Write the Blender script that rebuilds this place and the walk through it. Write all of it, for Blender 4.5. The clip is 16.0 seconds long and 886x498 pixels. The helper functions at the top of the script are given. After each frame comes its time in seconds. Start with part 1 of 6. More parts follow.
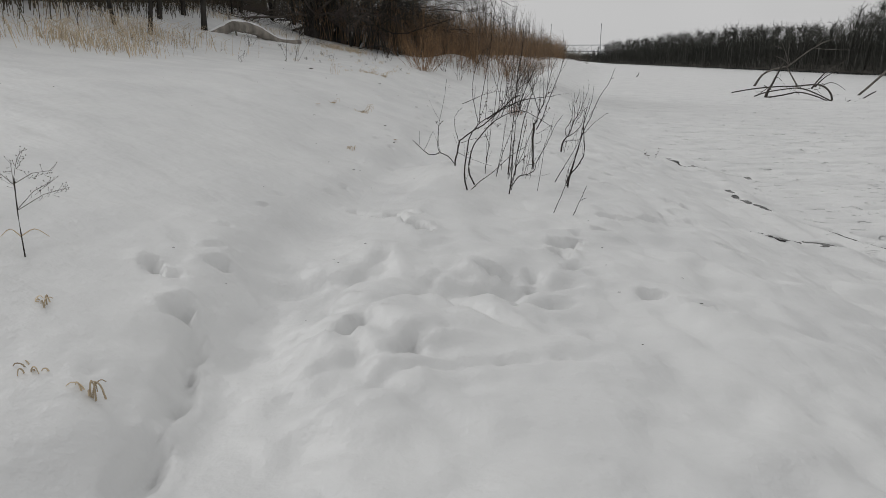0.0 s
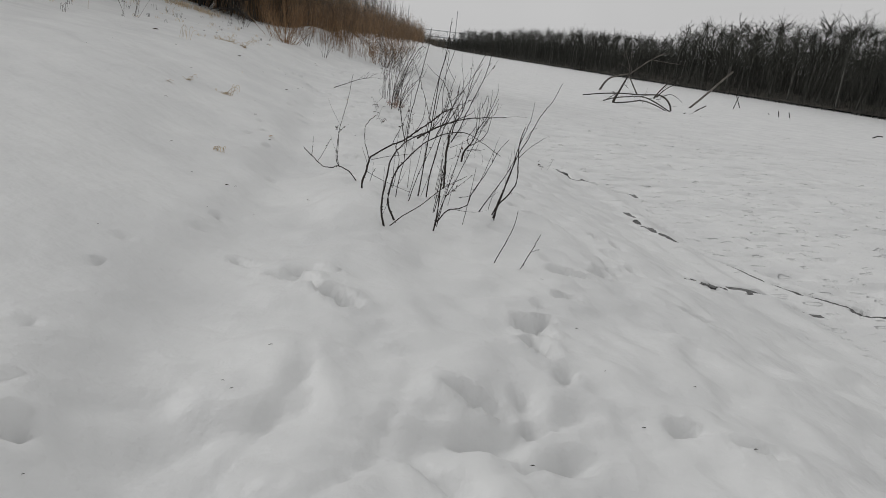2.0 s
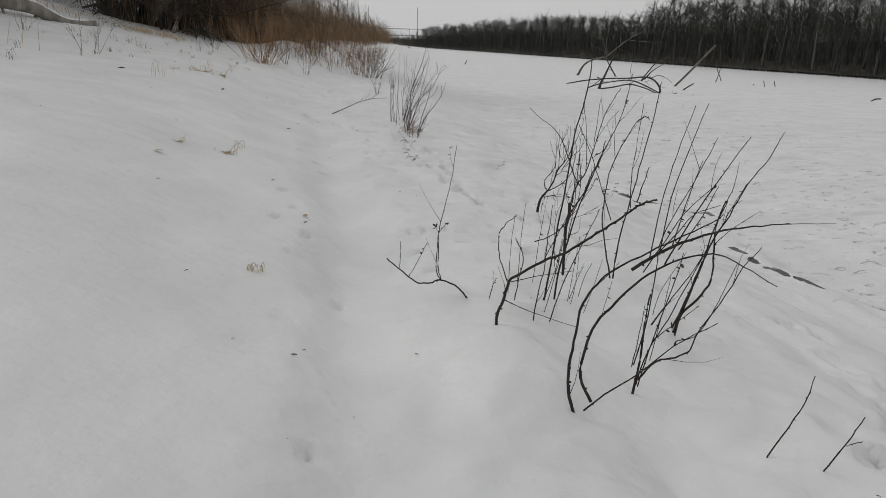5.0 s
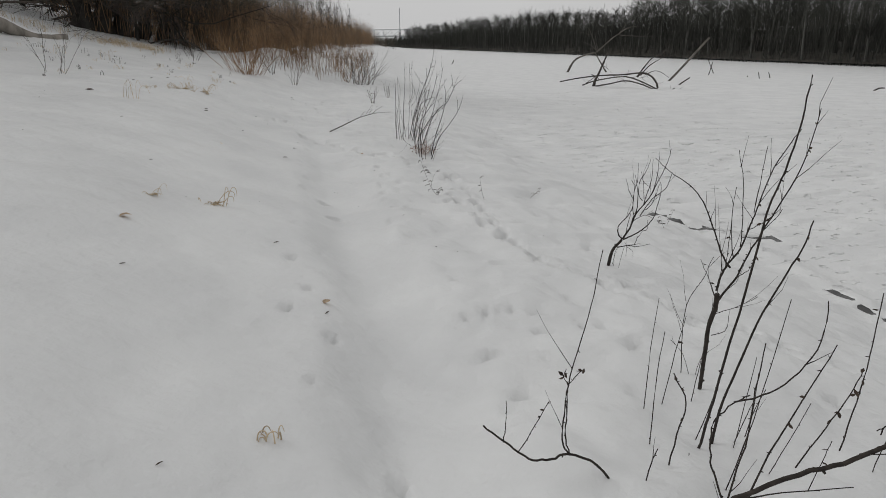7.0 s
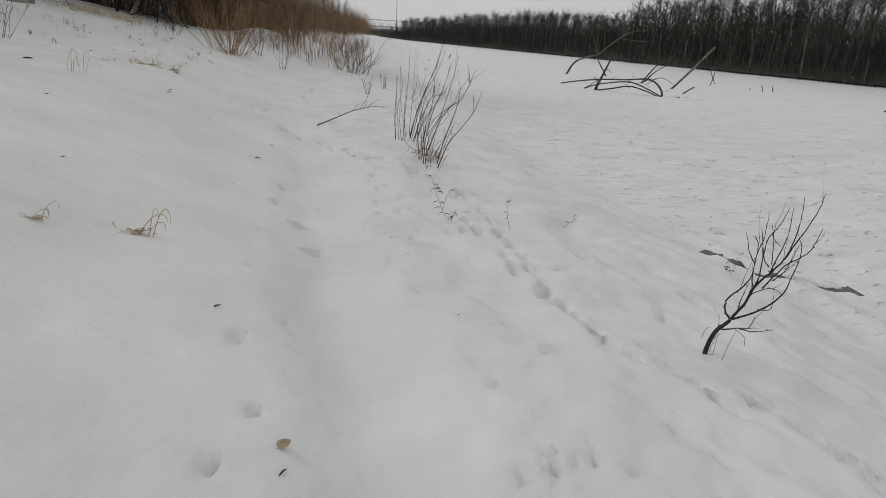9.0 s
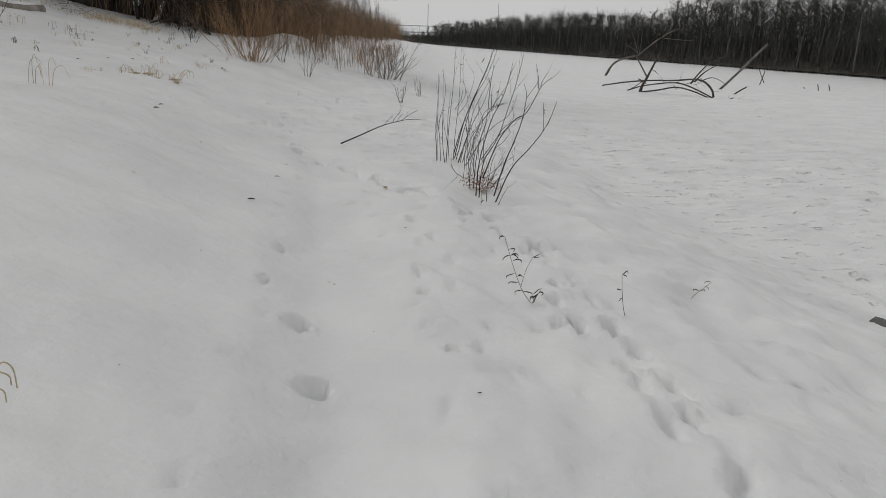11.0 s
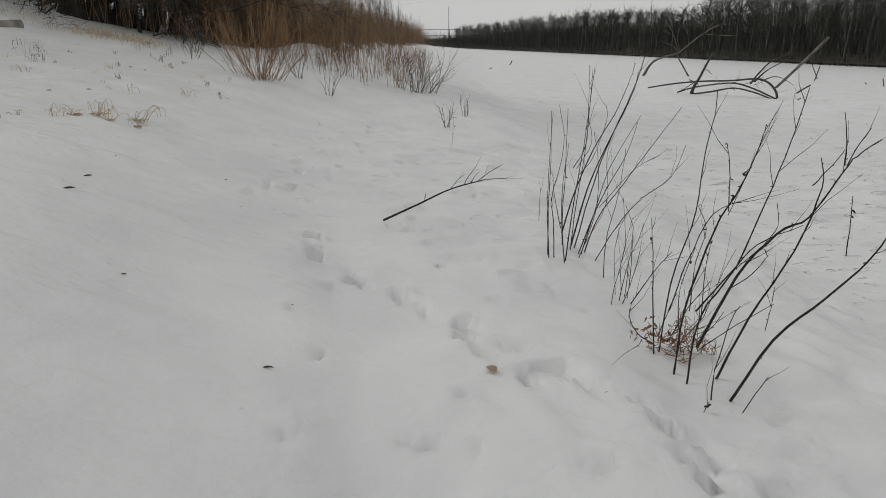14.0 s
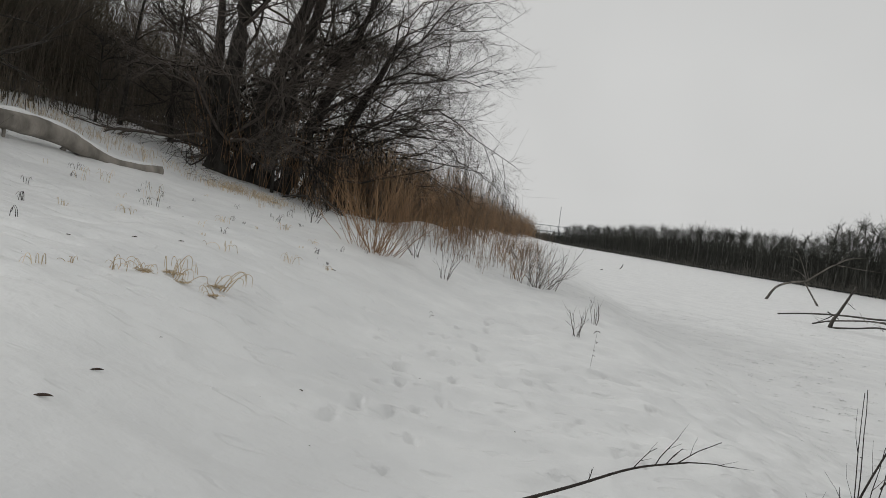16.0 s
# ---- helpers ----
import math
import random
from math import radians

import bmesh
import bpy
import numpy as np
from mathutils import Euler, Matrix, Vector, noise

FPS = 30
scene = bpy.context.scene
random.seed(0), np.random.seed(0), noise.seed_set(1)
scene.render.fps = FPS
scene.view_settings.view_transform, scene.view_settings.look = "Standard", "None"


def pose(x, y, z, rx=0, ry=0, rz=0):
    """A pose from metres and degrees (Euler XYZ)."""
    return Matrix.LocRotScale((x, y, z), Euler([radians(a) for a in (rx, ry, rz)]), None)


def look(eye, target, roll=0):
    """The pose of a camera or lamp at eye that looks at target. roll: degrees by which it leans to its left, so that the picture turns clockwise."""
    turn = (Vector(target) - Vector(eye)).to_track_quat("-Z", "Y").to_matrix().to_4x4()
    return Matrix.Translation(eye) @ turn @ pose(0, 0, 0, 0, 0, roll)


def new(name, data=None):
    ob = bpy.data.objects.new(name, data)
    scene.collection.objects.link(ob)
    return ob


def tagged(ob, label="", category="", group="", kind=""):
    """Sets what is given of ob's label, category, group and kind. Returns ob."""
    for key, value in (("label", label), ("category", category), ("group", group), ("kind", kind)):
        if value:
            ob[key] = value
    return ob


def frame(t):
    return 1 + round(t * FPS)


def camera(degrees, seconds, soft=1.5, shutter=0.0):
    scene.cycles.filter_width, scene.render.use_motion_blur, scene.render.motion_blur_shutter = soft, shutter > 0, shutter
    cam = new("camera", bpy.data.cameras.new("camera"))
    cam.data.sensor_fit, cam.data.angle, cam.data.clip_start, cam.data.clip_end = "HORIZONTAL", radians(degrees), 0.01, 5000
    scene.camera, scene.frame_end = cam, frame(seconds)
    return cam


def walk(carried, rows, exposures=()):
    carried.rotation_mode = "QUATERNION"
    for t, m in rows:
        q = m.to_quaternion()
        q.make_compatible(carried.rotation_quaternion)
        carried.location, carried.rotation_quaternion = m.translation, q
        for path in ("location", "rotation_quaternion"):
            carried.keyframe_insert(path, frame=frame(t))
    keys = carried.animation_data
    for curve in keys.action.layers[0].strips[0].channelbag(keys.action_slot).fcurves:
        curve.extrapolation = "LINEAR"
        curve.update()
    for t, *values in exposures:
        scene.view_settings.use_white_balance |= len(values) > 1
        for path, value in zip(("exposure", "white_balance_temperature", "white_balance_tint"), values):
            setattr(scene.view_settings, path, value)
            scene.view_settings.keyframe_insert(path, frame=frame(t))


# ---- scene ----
cam = camera(68.8, 16.0, soft=0.65)
METRES, EYE, TILT, LEAN, TURN = 16.5, 1.338, -16.6, 0.0, 0.0
ROWS = [
    (0.0, 0.0, 0.0, 0.0, 0.0, 0.0, -0.0),
    (0.5, -0.0058, 0.0227, 0.0085, -2.57, -0.54, 0.1),
    (1.0, -0.0109, 0.0412, 0.0157, -4.94, -0.47, 1.79),
    (1.5, -0.0184, 0.0631, 0.0259, -12.31, -1.15, 3.74),
    (2.0, -0.0294, 0.092, 0.0349, -13.44, -1.51, -2.55),
    (2.5, -0.0383, 0.1129, 0.046, -13.69, -1.45, 3.32),
    (3.0, -0.0465, 0.1317, 0.0582, -13.7, -1.32, 4.06),
    (3.5, -0.0503, 0.1562, 0.0654, -14.45, -1.7, 0.79),
    (6.0, -0.0722, 0.2813, 0.1105, -15.67, -1.92, 4.68),
    (6.5, -0.0722, 0.3066, 0.1205, -15.81, -1.87, 4.66),
    (7.0, -0.0703, 0.3321, 0.1293, -16.14, -2.0, 5.24),
    (7.5, -0.0678, 0.3563, 0.1326, -16.58, -2.12, 5.05),
    (8.0, -0.0633, 0.3853, 0.143, -16.73, -2.09, 4.98),
    (8.5, -0.058, 0.4159, 0.1499, -17.2, -2.2, 5.1),
    (9.0, -0.052, 0.4491, 0.1547, -17.4, -2.54, 2.06),
    (11.5, -0.0227, 0.6243, 0.1973, -14.07, -1.96, 2.9),
    (12.0, -0.0198, 0.6654, 0.2091, -14.42, -1.89, 3.95),
    (12.5, -0.0179, 0.6984, 0.2213, -14.5, -1.7, 4.76),
    (13.0, -0.0142, 0.7385, 0.2331, -14.75, -2.0, 1.44),
    (13.5, -0.013, 0.7743, 0.2464, -12.67, -1.87, 2.76),
    (14.0, -0.0124, 0.8096, 0.2579, -12.42, -1.69, 3.73),
    (14.5, -0.0145, 0.8405, 0.2693, -8.02, 2.01, 2.85),
    (15.0, -0.0171, 0.8711, 0.2769, -7.28, 12.88, 2.89),
    (15.5, -0.0184, 0.9064, 0.2828, -8.31, 13.98, -3.85),
    (16.0, -0.0193, 0.9361, 0.2937, -5.31, 14.29, -5.86),
]
walk(cam, [(t, pose(0, 0, EYE, TILT, LEAN, TURN) @ pose(METRES * x, METRES * y, METRES * z, 90 + pitch, roll, yaw)) for t, x, y, z, yaw, pitch, roll in ROWS],
     exposures=[(0.0, -0.08, 6500, 10), (12.5, -0.03, 6520, 10), (14.5, -0.05, 6530, 8.5), (15.0, 0.06, 6530, 8.5), (16.0, 0.08, 6530, 8.5)])

# ---- light: an overcast winter day ----
world = bpy.data.worlds.new("overcast_sky")
scene.world = world
world.use_nodes = True
wn, wl = world.node_tree.nodes, world.node_tree.links
wn.clear()
SUN_UP, SUN_TURN = radians(37), radians(-52)
sky = wn.new("ShaderNodeTexSky")
sky.sky_type, sky.sun_disc = "NISHITA", False
sky.sun_elevation, sky.sun_rotation = SUN_UP, SUN_TURN
grey = wn.new("ShaderNodeHueSaturation")
grey.inputs["Saturation"].default_value = 0.0
cloud_noise = wn.new("ShaderNodeTexNoise")
cloud_noise.inputs["Scale"].default_value = 2.2
cloud_noise.inputs["Detail"].default_value = 3.0
cloud_tone = wn.new("ShaderNodeMapRange")
cloud_tone.inputs["To Min"].default_value, cloud_tone.inputs["To Max"].default_value = 5.0, 6.9
mixed = wn.new("ShaderNodeMix")
mixed.data_type = "RGBA"
mixed.inputs["Factor"].default_value = 0.85
back = wn.new("ShaderNodeBackground")
back.inputs["Strength"].default_value = 0.096
out = wn.new("ShaderNodeOutputWorld")
wl.new(sky.outputs["Color"], grey.inputs["Color"])
wl.new(cloud_noise.outputs["Fac"], cloud_tone.inputs["Value"])
wl.new(grey.outputs["Color"], mixed.inputs["A"])
wl.new(cloud_tone.outputs["Result"], mixed.inputs["B"])
wl.new(mixed.outputs["Result"], back.inputs["Color"])
wl.new(back.outputs["Background"], out.inputs["Surface"])
sun_data = bpy.data.lights.new("sun", "SUN")
sun_data.energy, sun_data.angle, sun_data.color = 0.95, radians(30), (1.0, 0.995, 0.985)
sun = new("sun", sun_data)
sun.matrix_world = look((0, 0, 50), (-50 * math.sin(SUN_TURN) / math.tan(SUN_UP), -50 * math.cos(SUN_TURN) / math.tan(SUN_UP), 0))


# ---- materials ----
def material(name, colour, rough=0.8, second=None, scale=6.0, bump=0.0, bump_scale=30.0, stretch=(1, 1, 1), vary=0.0, translucent=0.0):
    m = bpy.data.materials.new(name)
    m.use_nodes = True
    nodes, links = m.node_tree.nodes, m.node_tree.links
    surf = nodes["Principled BSDF"]
    surf.inputs["Roughness"].default_value = rough
    surf.inputs["Specular IOR Level"].default_value = 0.25
    place = nodes.new("ShaderNodeNewGeometry")
    mapping = nodes.new("ShaderNodeMapping")
    mapping.inputs["Scale"].default_value = stretch
    links.new(place.outputs["Position"], mapping.inputs["Vector"])
    grain = nodes.new("ShaderNodeTexNoise")
    grain.inputs["Scale"].default_value, grain.inputs["Detail"].default_value = scale, 5.0
    links.new(mapping.outputs["Vector"], grain.inputs["Vector"])
    ramp = nodes.new("ShaderNodeValToRGB")
    ramp.color_ramp.elements[0].position, ramp.color_ramp.elements[1].position = 0.32, 0.68
    ramp.color_ramp.elements[0].color = (*colour, 1)
    ramp.color_ramp.elements[1].color = (*(second or colour), 1)
    links.new(grain.outputs["Fac"], ramp.inputs["Fac"])
    last = ramp.outputs["Color"]
    if vary:
        tone = nodes.new("ShaderNodeHueSaturation")
        span = nodes.new("ShaderNodeMapRange")
        span.inputs["To Min"].default_value, span.inputs["To Max"].default_value = 1 - vary, 1 + vary
        links.new(place.outputs["Random Per Island"], span.inputs["Value"])
        links.new(span.outputs["Result"], tone.inputs["Value"])
        links.new(last, tone.inputs["Color"])
        last = tone.outputs["Color"]
    links.new(last, surf.inputs["Base Color"])
    if bump:
        fine = nodes.new("ShaderNodeTexNoise")
        fine.inputs["Scale"].default_value, fine.inputs["Detail"].default_value = bump_scale, 6.0
        links.new(mapping.outputs["Vector"], fine.inputs["Vector"])
        relief = nodes.new("ShaderNodeBump")
        relief.inputs["Strength"].default_value, relief.inputs["Distance"].default_value = bump, 0.02
        links.new(fine.outputs["Fac"], relief.inputs["Height"])
        links.new(relief.outputs["Normal"], surf.inputs["Normal"])
    return m


SNOW = material("snow", (0.655, 0.66, 0.66), 0.5, (0.745, 0.75, 0.745), 0.9, 0.85, 9.0)
def crusted(mat):
    """Wind-cut dashes and grain in the crust of the snow."""
    nodes, links = mat.node_tree.nodes, mat.node_tree.links
    surf = nodes["Principled BSDF"]
    last = surf.inputs["Normal"].links[0].from_socket
    place = nodes.new("ShaderNodeNewGeometry")
    # the crust is cut on the open ice and on the bare slope further on
    parts = nodes.new("ShaderNodeSeparateXYZ")
    links.new(place.outputs["Position"], parts.inputs["Vector"])
    open_ice, slope = nodes.new("ShaderNodeMapRange"), nodes.new("ShaderNodeMapRange")
    for span, axis, a, b, top in ((open_ice, "X", 3.6, 6.0, 1.0), (slope, "Y", 14.0, 21.0, 0.45)):
        span.inputs["From Min"].default_value, span.inputs["From Max"].default_value, span.inputs["To Max"].default_value = a, b, top
        links.new(parts.outputs[axis], span.inputs["Value"])
    where = nodes.new("ShaderNodeMath")
    where.operation = "MAXIMUM"
    links.new(open_ice.outputs["Result"], where.inputs[0])
    links.new(slope.outputs["Result"], where.inputs[1])
    for scale, size, low, high, depth, strength in (((1.5, 3.4, 1.0), 1.8, 0.62, 0.69, 0.06, 0.75), ((2.4, 5.0, 1.0), 2.4, 0.64, 0.72, 0.025, 0.4)):
        stretch = nodes.new("ShaderNodeMapping")
        stretch.inputs["Scale"].default_value = scale
        stretch.inputs["Rotation"].default_value = (0, 0, radians(12))
        links.new(place.outputs["Position"], stretch.inputs["Vector"])
        dash = nodes.new("ShaderNodeTexNoise")
        dash.inputs["Scale"].default_value, dash.inputs["Detail"].default_value = size, 1.5
        links.new(stretch.outputs["Vector"], dash.inputs["Vector"])
        cut = nodes.new("ShaderNodeMapRange")
        cut.interpolation_type = "SMOOTHSTEP"
        cut.inputs["From Min"].default_value, cut.inputs["From Max"].default_value = low, high
        cut.inputs["To Min"].default_value, cut.inputs["To Max"].default_value = 1.0, 0.0
        links.new(dash.outputs["Fac"], cut.inputs["Value"])
        relief_node = nodes.new("ShaderNodeBump")
        relief_node.inputs["Strength"].default_value, relief_node.inputs["Distance"].default_value = strength, depth
        weight = nodes.new("ShaderNodeMath")
        weight.operation = "MULTIPLY"
        weight.inputs[1].default_value = strength
        links.new(where.outputs["Value"], weight.inputs[0])
        links.new(weight.outputs["Value"], relief_node.inputs["Strength"])
        links.new(cut.outputs["Result"], relief_node.inputs["Height"])
        links.new(last, relief_node.inputs["Normal"])
        last = relief_node.outputs["Normal"]
    links.new(last, surf.inputs["Normal"])


crusted(SNOW)
SNOW.node_tree.nodes["Principled BSDF"].inputs["Specular IOR Level"].default_value = 0.7
TWIG = material("dark_twig_bark", (0.022, 0.019, 0.017), 0.85, (0.05, 0.042, 0.036), 30.0, vary=0.3)
GREY_TWIG = material("grey_twig_bark", (0.07, 0.06, 0.052), 0.8, (0.13, 0.11, 0.095), 20.0, vary=0.3)
RED_TWIG = material("russet_willow_bark", (0.17, 0.103, 0.058), 0.75, (0.34, 0.213, 0.118), 0.8, vary=0.4)
BARK = material("dark_willow_bark", (0.02, 0.018, 0.016), 0.95, (0.06, 0.055, 0.048), 5.0, 1.0, 14.0, (1, 1, 0.25))
DEADWOOD = material("bleached_dead_wood", (0.12, 0.11, 0.096), 0.85, (0.36, 0.33, 0.29), 2.2, 0.8, 20.0, (1, 1, 0.4))
GREY_WOOD = material("weathered_grey_wood", (0.07, 0.064, 0.056), 0.85, (0.2, 0.185, 0.165), 3.0, 0.7, 18.0, (1, 1, 0.4))
WET_WOOD = material("dark_wet_wood", (0.03, 0.027, 0.024), 0.7, (0.09, 0.08, 0.07), 4.0, 0.5, 20.0)
STRAW = material("dry_grass", (0.48, 0.38, 0.26), 0.85, (0.66, 0.56, 0.41), 3.0, vary=0.3)
DRY_LEAF = material("withered_leaf", (0.035, 0.027, 0.021), 0.8, (0.085, 0.06, 0.045), 20.0, vary=0.4)
BROWN_LEAF = material("russet_dead_leaf", (0.17, 0.08, 0.045), 0.8, (0.27, 0.14, 0.08), 20.0, vary=0.4)
GOLD_GRASS = material("bent_dry_grass", (0.4, 0.3, 0.18), 0.85, (0.58, 0.48, 0.33), 8.0, vary=0.3)
TAN_LEAF = material("tan_dead_leaf", (0.5, 0.38, 0.26), 0.85, (0.64, 0.52, 0.39), 25.0, vary=0.2)
FOREST_BARK = material("far_forest_bark", (0.046, 0.047, 0.042), 0.9, (0.115, 0.114, 0.104), 0.4, vary=0.5)
FOREST_TWIG = material("far_forest_twigs", (0.032, 0.033, 0.029), 0.9, (0.07, 0.071, 0.062), 0.12, vary=0.4)
THICKET_TWIG = material("hillside_thicket_twigs", (0.062, 0.054, 0.041), 0.9, (0.14, 0.115, 0.088), 0.5, vary=0.35)
# near-black colour that paints the shade inside the shore-ice cracks
GAP_SHADE = material("painted_gap_shade", (0.02, 0.021, 0.021), 0.25, (0.06, 0.06, 0.058), 4.0)
# dark grey-brown for the floor sheets under both woods
DARK_FLOOR = material("ground_cover", (0.035, 0.032, 0.027), 0.95, (0.075, 0.068, 0.058), 0.35, 0.5, 3.0)
STEEL = material("bridge_steel", (0.42, 0.44, 0.46), 0.6, (0.5, 0.52, 0.54), 0.5)


# ---- mesh helpers ----
class Tubes:
    """Gathers tapered tubes along polylines into one mesh."""

    def __init__(self):
        self.verts, self.faces = [], []

    def add(self, points, radii, sides=4):
        points = [Vector(p) for p in points]
        first = len(self.verts)
        n = len(points)
        for i, p in enumerate(points):
            way = (points[min(i + 1, n - 1)] - points[max(i - 1, 0)])
            if way.length < 1e-9:
                way = Vector((0, 0, 1))
            way.normalize()
            a = way.orthogonal().normalized() if abs(way.z) > 0.999 else way.cross(Vector((0, 0, 1))).normalized()
            b = way.cross(a)
            r = radii[i]
            for k in range(sides):
                c = 2 * math.pi * k / sides
                q = p + a * (r * math.cos(c)) + b * (r * math.sin(c))
                self.verts.append((q.x, q.y, q.z))
        for i in range(n - 1):
            for k in range(sides):
                k2 = (k + 1) % sides
                s, e = first + i * sides, first + (i + 1) * sides
                self.faces.append((s + k, s + k2, e + k2, e + k))
        if radii[-1] > 0.012:
            self.faces.append(tuple(first + (n - 1) * sides + k for k in range(sides)))
            self.faces.append(tuple(first + k for k in reversed(range(sides))))

    def leaf(self, p, way, size, rng):
        """A small curled leaf of four faces."""
        p, way = Vector(p), Vector(way).normalized()
        side = way.cross(Vector((rng.uniform(-1, 1), rng.uniform(-1, 1), rng.uniform(-1, 1)))).normalized()
        up = side.cross(way)
        first = len(self.verts)
        for u, v, w in ((0, 0, 0), (0.4, 0.28, 0.14), (0.45, 0, -0.03), (0.4, -0.28, 0.14), (0.8, 0.16, 0.2), (0.8, -0.16, 0.2), (1, 0, 0.32)):
            q = p + way * (u * size) + side * (v * size) + up * (w * size)
            self.verts.append((q.x, q.y, q.z))
        for f in ((0, 2, 1), (0, 3, 2), (1, 2, 4), (3, 5, 2), (2, 5, 6), (2, 6, 4)):
            self.faces.append(tuple(first + i for i in f))

    def mesh(self, name, mat, smooth=True):
        me = bpy.data.meshes.new(name)
        me.from_pydata(self.verts, [], self.faces)
        if smooth:
            me.polygons.foreach_set("use_smooth", [True] * len(me.polygons))
        me.materials.append(mat)
        me.update()
        return me

    def object(self, name, mat, parent=None, label=""):
        ob = new(name, self.mesh(name, mat))
        ob.parent = parent
        return tagged(ob, label)


def thing(name, x, y, z, label, category, group="", kind=""):
    ob = new(name)
    ob.empty_display_size = 0.1
    ob.location = (x, y, z)
    return tagged(ob, label, category, group, kind)


def curve_points(points, n=4):
    """A smooth line through control points."""
    pts = [Vector(p) for p in points]
    pts = [pts[0] * 2 - pts[1]] + pts + [pts[-1] * 2 - pts[-2]]
    line = []
    for i in range(1, len(pts) - 2):
        a, b, c, d = pts[i - 1:i + 3]
        for k in range(n):
            t = k / n
            line.append(0.5 * ((2 * b) + (c - a) * t + (2 * a - 5 * b + 4 * c - d) * t * t + (3 * b - a - 3 * c + d) * t ** 3))
    line.append(pts[-2])
    return line


def taper(n, r0, r1):
    return [r0 + (r1 - r0) * (i / (n - 1)) ** 0.8 for i in range(n)]


def grow(tubes, rng, start, way, length, radius, depth, sides=4, wander=0.18, rise=0.0, forks=3, spread=0.7, shrink=0.62, first=0.3, segs=4):
    """A branch that wanders and forks."""
    p, way = Vector(start), Vector(way).normalized()
    pts, step = [p.copy()], length / segs
    kids = []
    for i in range(segs):
        way = (way + Vector((rng.gauss(0, wander), rng.gauss(0, wander), rng.gauss(0, wander) + rise))).normalized()
        p = p + way * step
        pts.append(p.copy())
        kids.append((p.copy(), way.copy(), (i + 1) / segs))
    tubes.add(pts, taper(len(pts), radius, radius * 0.45 if depth else radius * 0.3), max(3, sides))
    if depth:
        for _ in range(forks):
            u = rng.uniform(first, 1.0)
            q, w, f = kids[min(segs - 1, int(u * segs))]
            back_along = rng.random() * step
            q = q - w * back_along
            side = w.cross(Vector((rng.gauss(0, 1), rng.gauss(0, 1), rng.gauss(0, 1)))).normalized()
            a = spread * rng.uniform(0.6, 1.3)
            grow(tubes, rng, q, w * math.cos(a) + side * math.sin(a), length * shrink * rng.uniform(0.7, 1.15), radius * 0.58 * (1 - 0.25 * f), depth - 1,
                 max(3, sides - 1), wander, rise, forks, spread, shrink, 0.2, max(2, segs - 1) if depth > 1 else min(2, segs - 1))


# ---- the lie of the land ----
ICE = -1.115


def lattice(ix, iy, seed):
    v = np.sin(ix * 127.1 + iy * 311.7 + seed * 74.7) * 43758.5453
    return v - np.floor(v)


def value_noise(x, y, size, seed):
    u, v = x / size, y / size
    iu, iv = np.floor(u), np.floor(v)
    fu, fv = u - iu, v - iv
    fu, fv = fu * fu * (3 - 2 * fu), fv * fv * (3 - 2 * fv)
    a = lattice(iu, iv, seed) * (1 - fu) + lattice(iu + 1, iv, seed) * fu
    b = lattice(iu, iv + 1, seed) * (1 - fu) + lattice(iu + 1, iv + 1, seed) * fu
    return (a * (1 - fv) + b * fv) * 2 - 1


def ramp01(v, a, b):
    t = np.clip((v - a) / (b - a), 0, 1)
    return t * t * (3 - 2 * t)


def shore(y):
    """Where the ice meets the near bank."""
    far, on = np.clip(y - 20, 0, 130), np.clip(y - 150, 0, 3000)
    return 5.2 + 0.5 * ramp01(y, 8, 16) + 0.16 * far + 0.0005 * far * far + 0.18 * on


def far_shore(y):
    return 80 + 0.42 * np.clip(y - 475, 0, 5000)


def far_rise(over):
    """How the land climbs behind the far shore."""
    return 1.2 * ramp01(over, 0, 5) + 3.2 * ramp01(over, 10, 55)


def ice_level(y):
    """The river falls away down the valley."""
    return ICE - 0.02 * np.clip(y - 14, 0, 50)


BANK_D = (-400, -120, -60, -45, -32, -24, -18, -16, -13, -9.4, -7.8, -6.6, -5.6, -3.4, -2.5, -0.3, 0.1, 500)
BANK_H = (24, 20, 15, 12, 7.0, 4.1, 2.45, 1.95, 1.4, 0.97, 0.62, 0.2, 0.0, -0.18, -0.36, -1.0, ICE, ICE)


def bank(d):
    total = 0
    for k in (-0.5, -0.25, 0, 0.25, 0.5):
        total = total + np.interp(d + k, BANK_D, BANK_H)
    return total / 5


def land(x, y):
    """The height of the land without its small relief."""
    x, y = np.asarray(x, float), np.asarray(y, float)
    off = x - shore(y)
    near = bank(off)
    near = np.where(near > 4.1, 4.1 + (near - 4.1) * (1 - 0.65 * ramp01(y, 42, 62)), near)
    near = near + (ice_level(y) - ICE) * ramp01(off, -5.0, 16.0)
    over = x - far_shore(y)
    far = ice_level(y) + far_rise(over)
    return np.where(over > 0, far, near)


TRAIL_Y = (0, 2.2, 4.4, 5.7, 7.7, 10, 12, 14.4, 17, 20, 24, 30)
TRAIL_X = (-1.0, -1.05, -1.2, -1.05, -0.72, -0.54, -0.44, -0.33, -0.05, -0.03, 0.1, 0.6)


def trail_x(y):
    total = 0
    for k in (-0.8, -0.4, 0, 0.4, 0.8):
        total = total + np.interp(y + k, TRAIL_Y, TRAIL_X)
    return total / 5


PRINTS = []


def tread(x, y, turn, length=0.24, width=0.1, depth=0.06):
    """A print in the snow: place, heading in degrees, size."""
    PRINTS.append((x, y, radians(turn), length, width, depth))


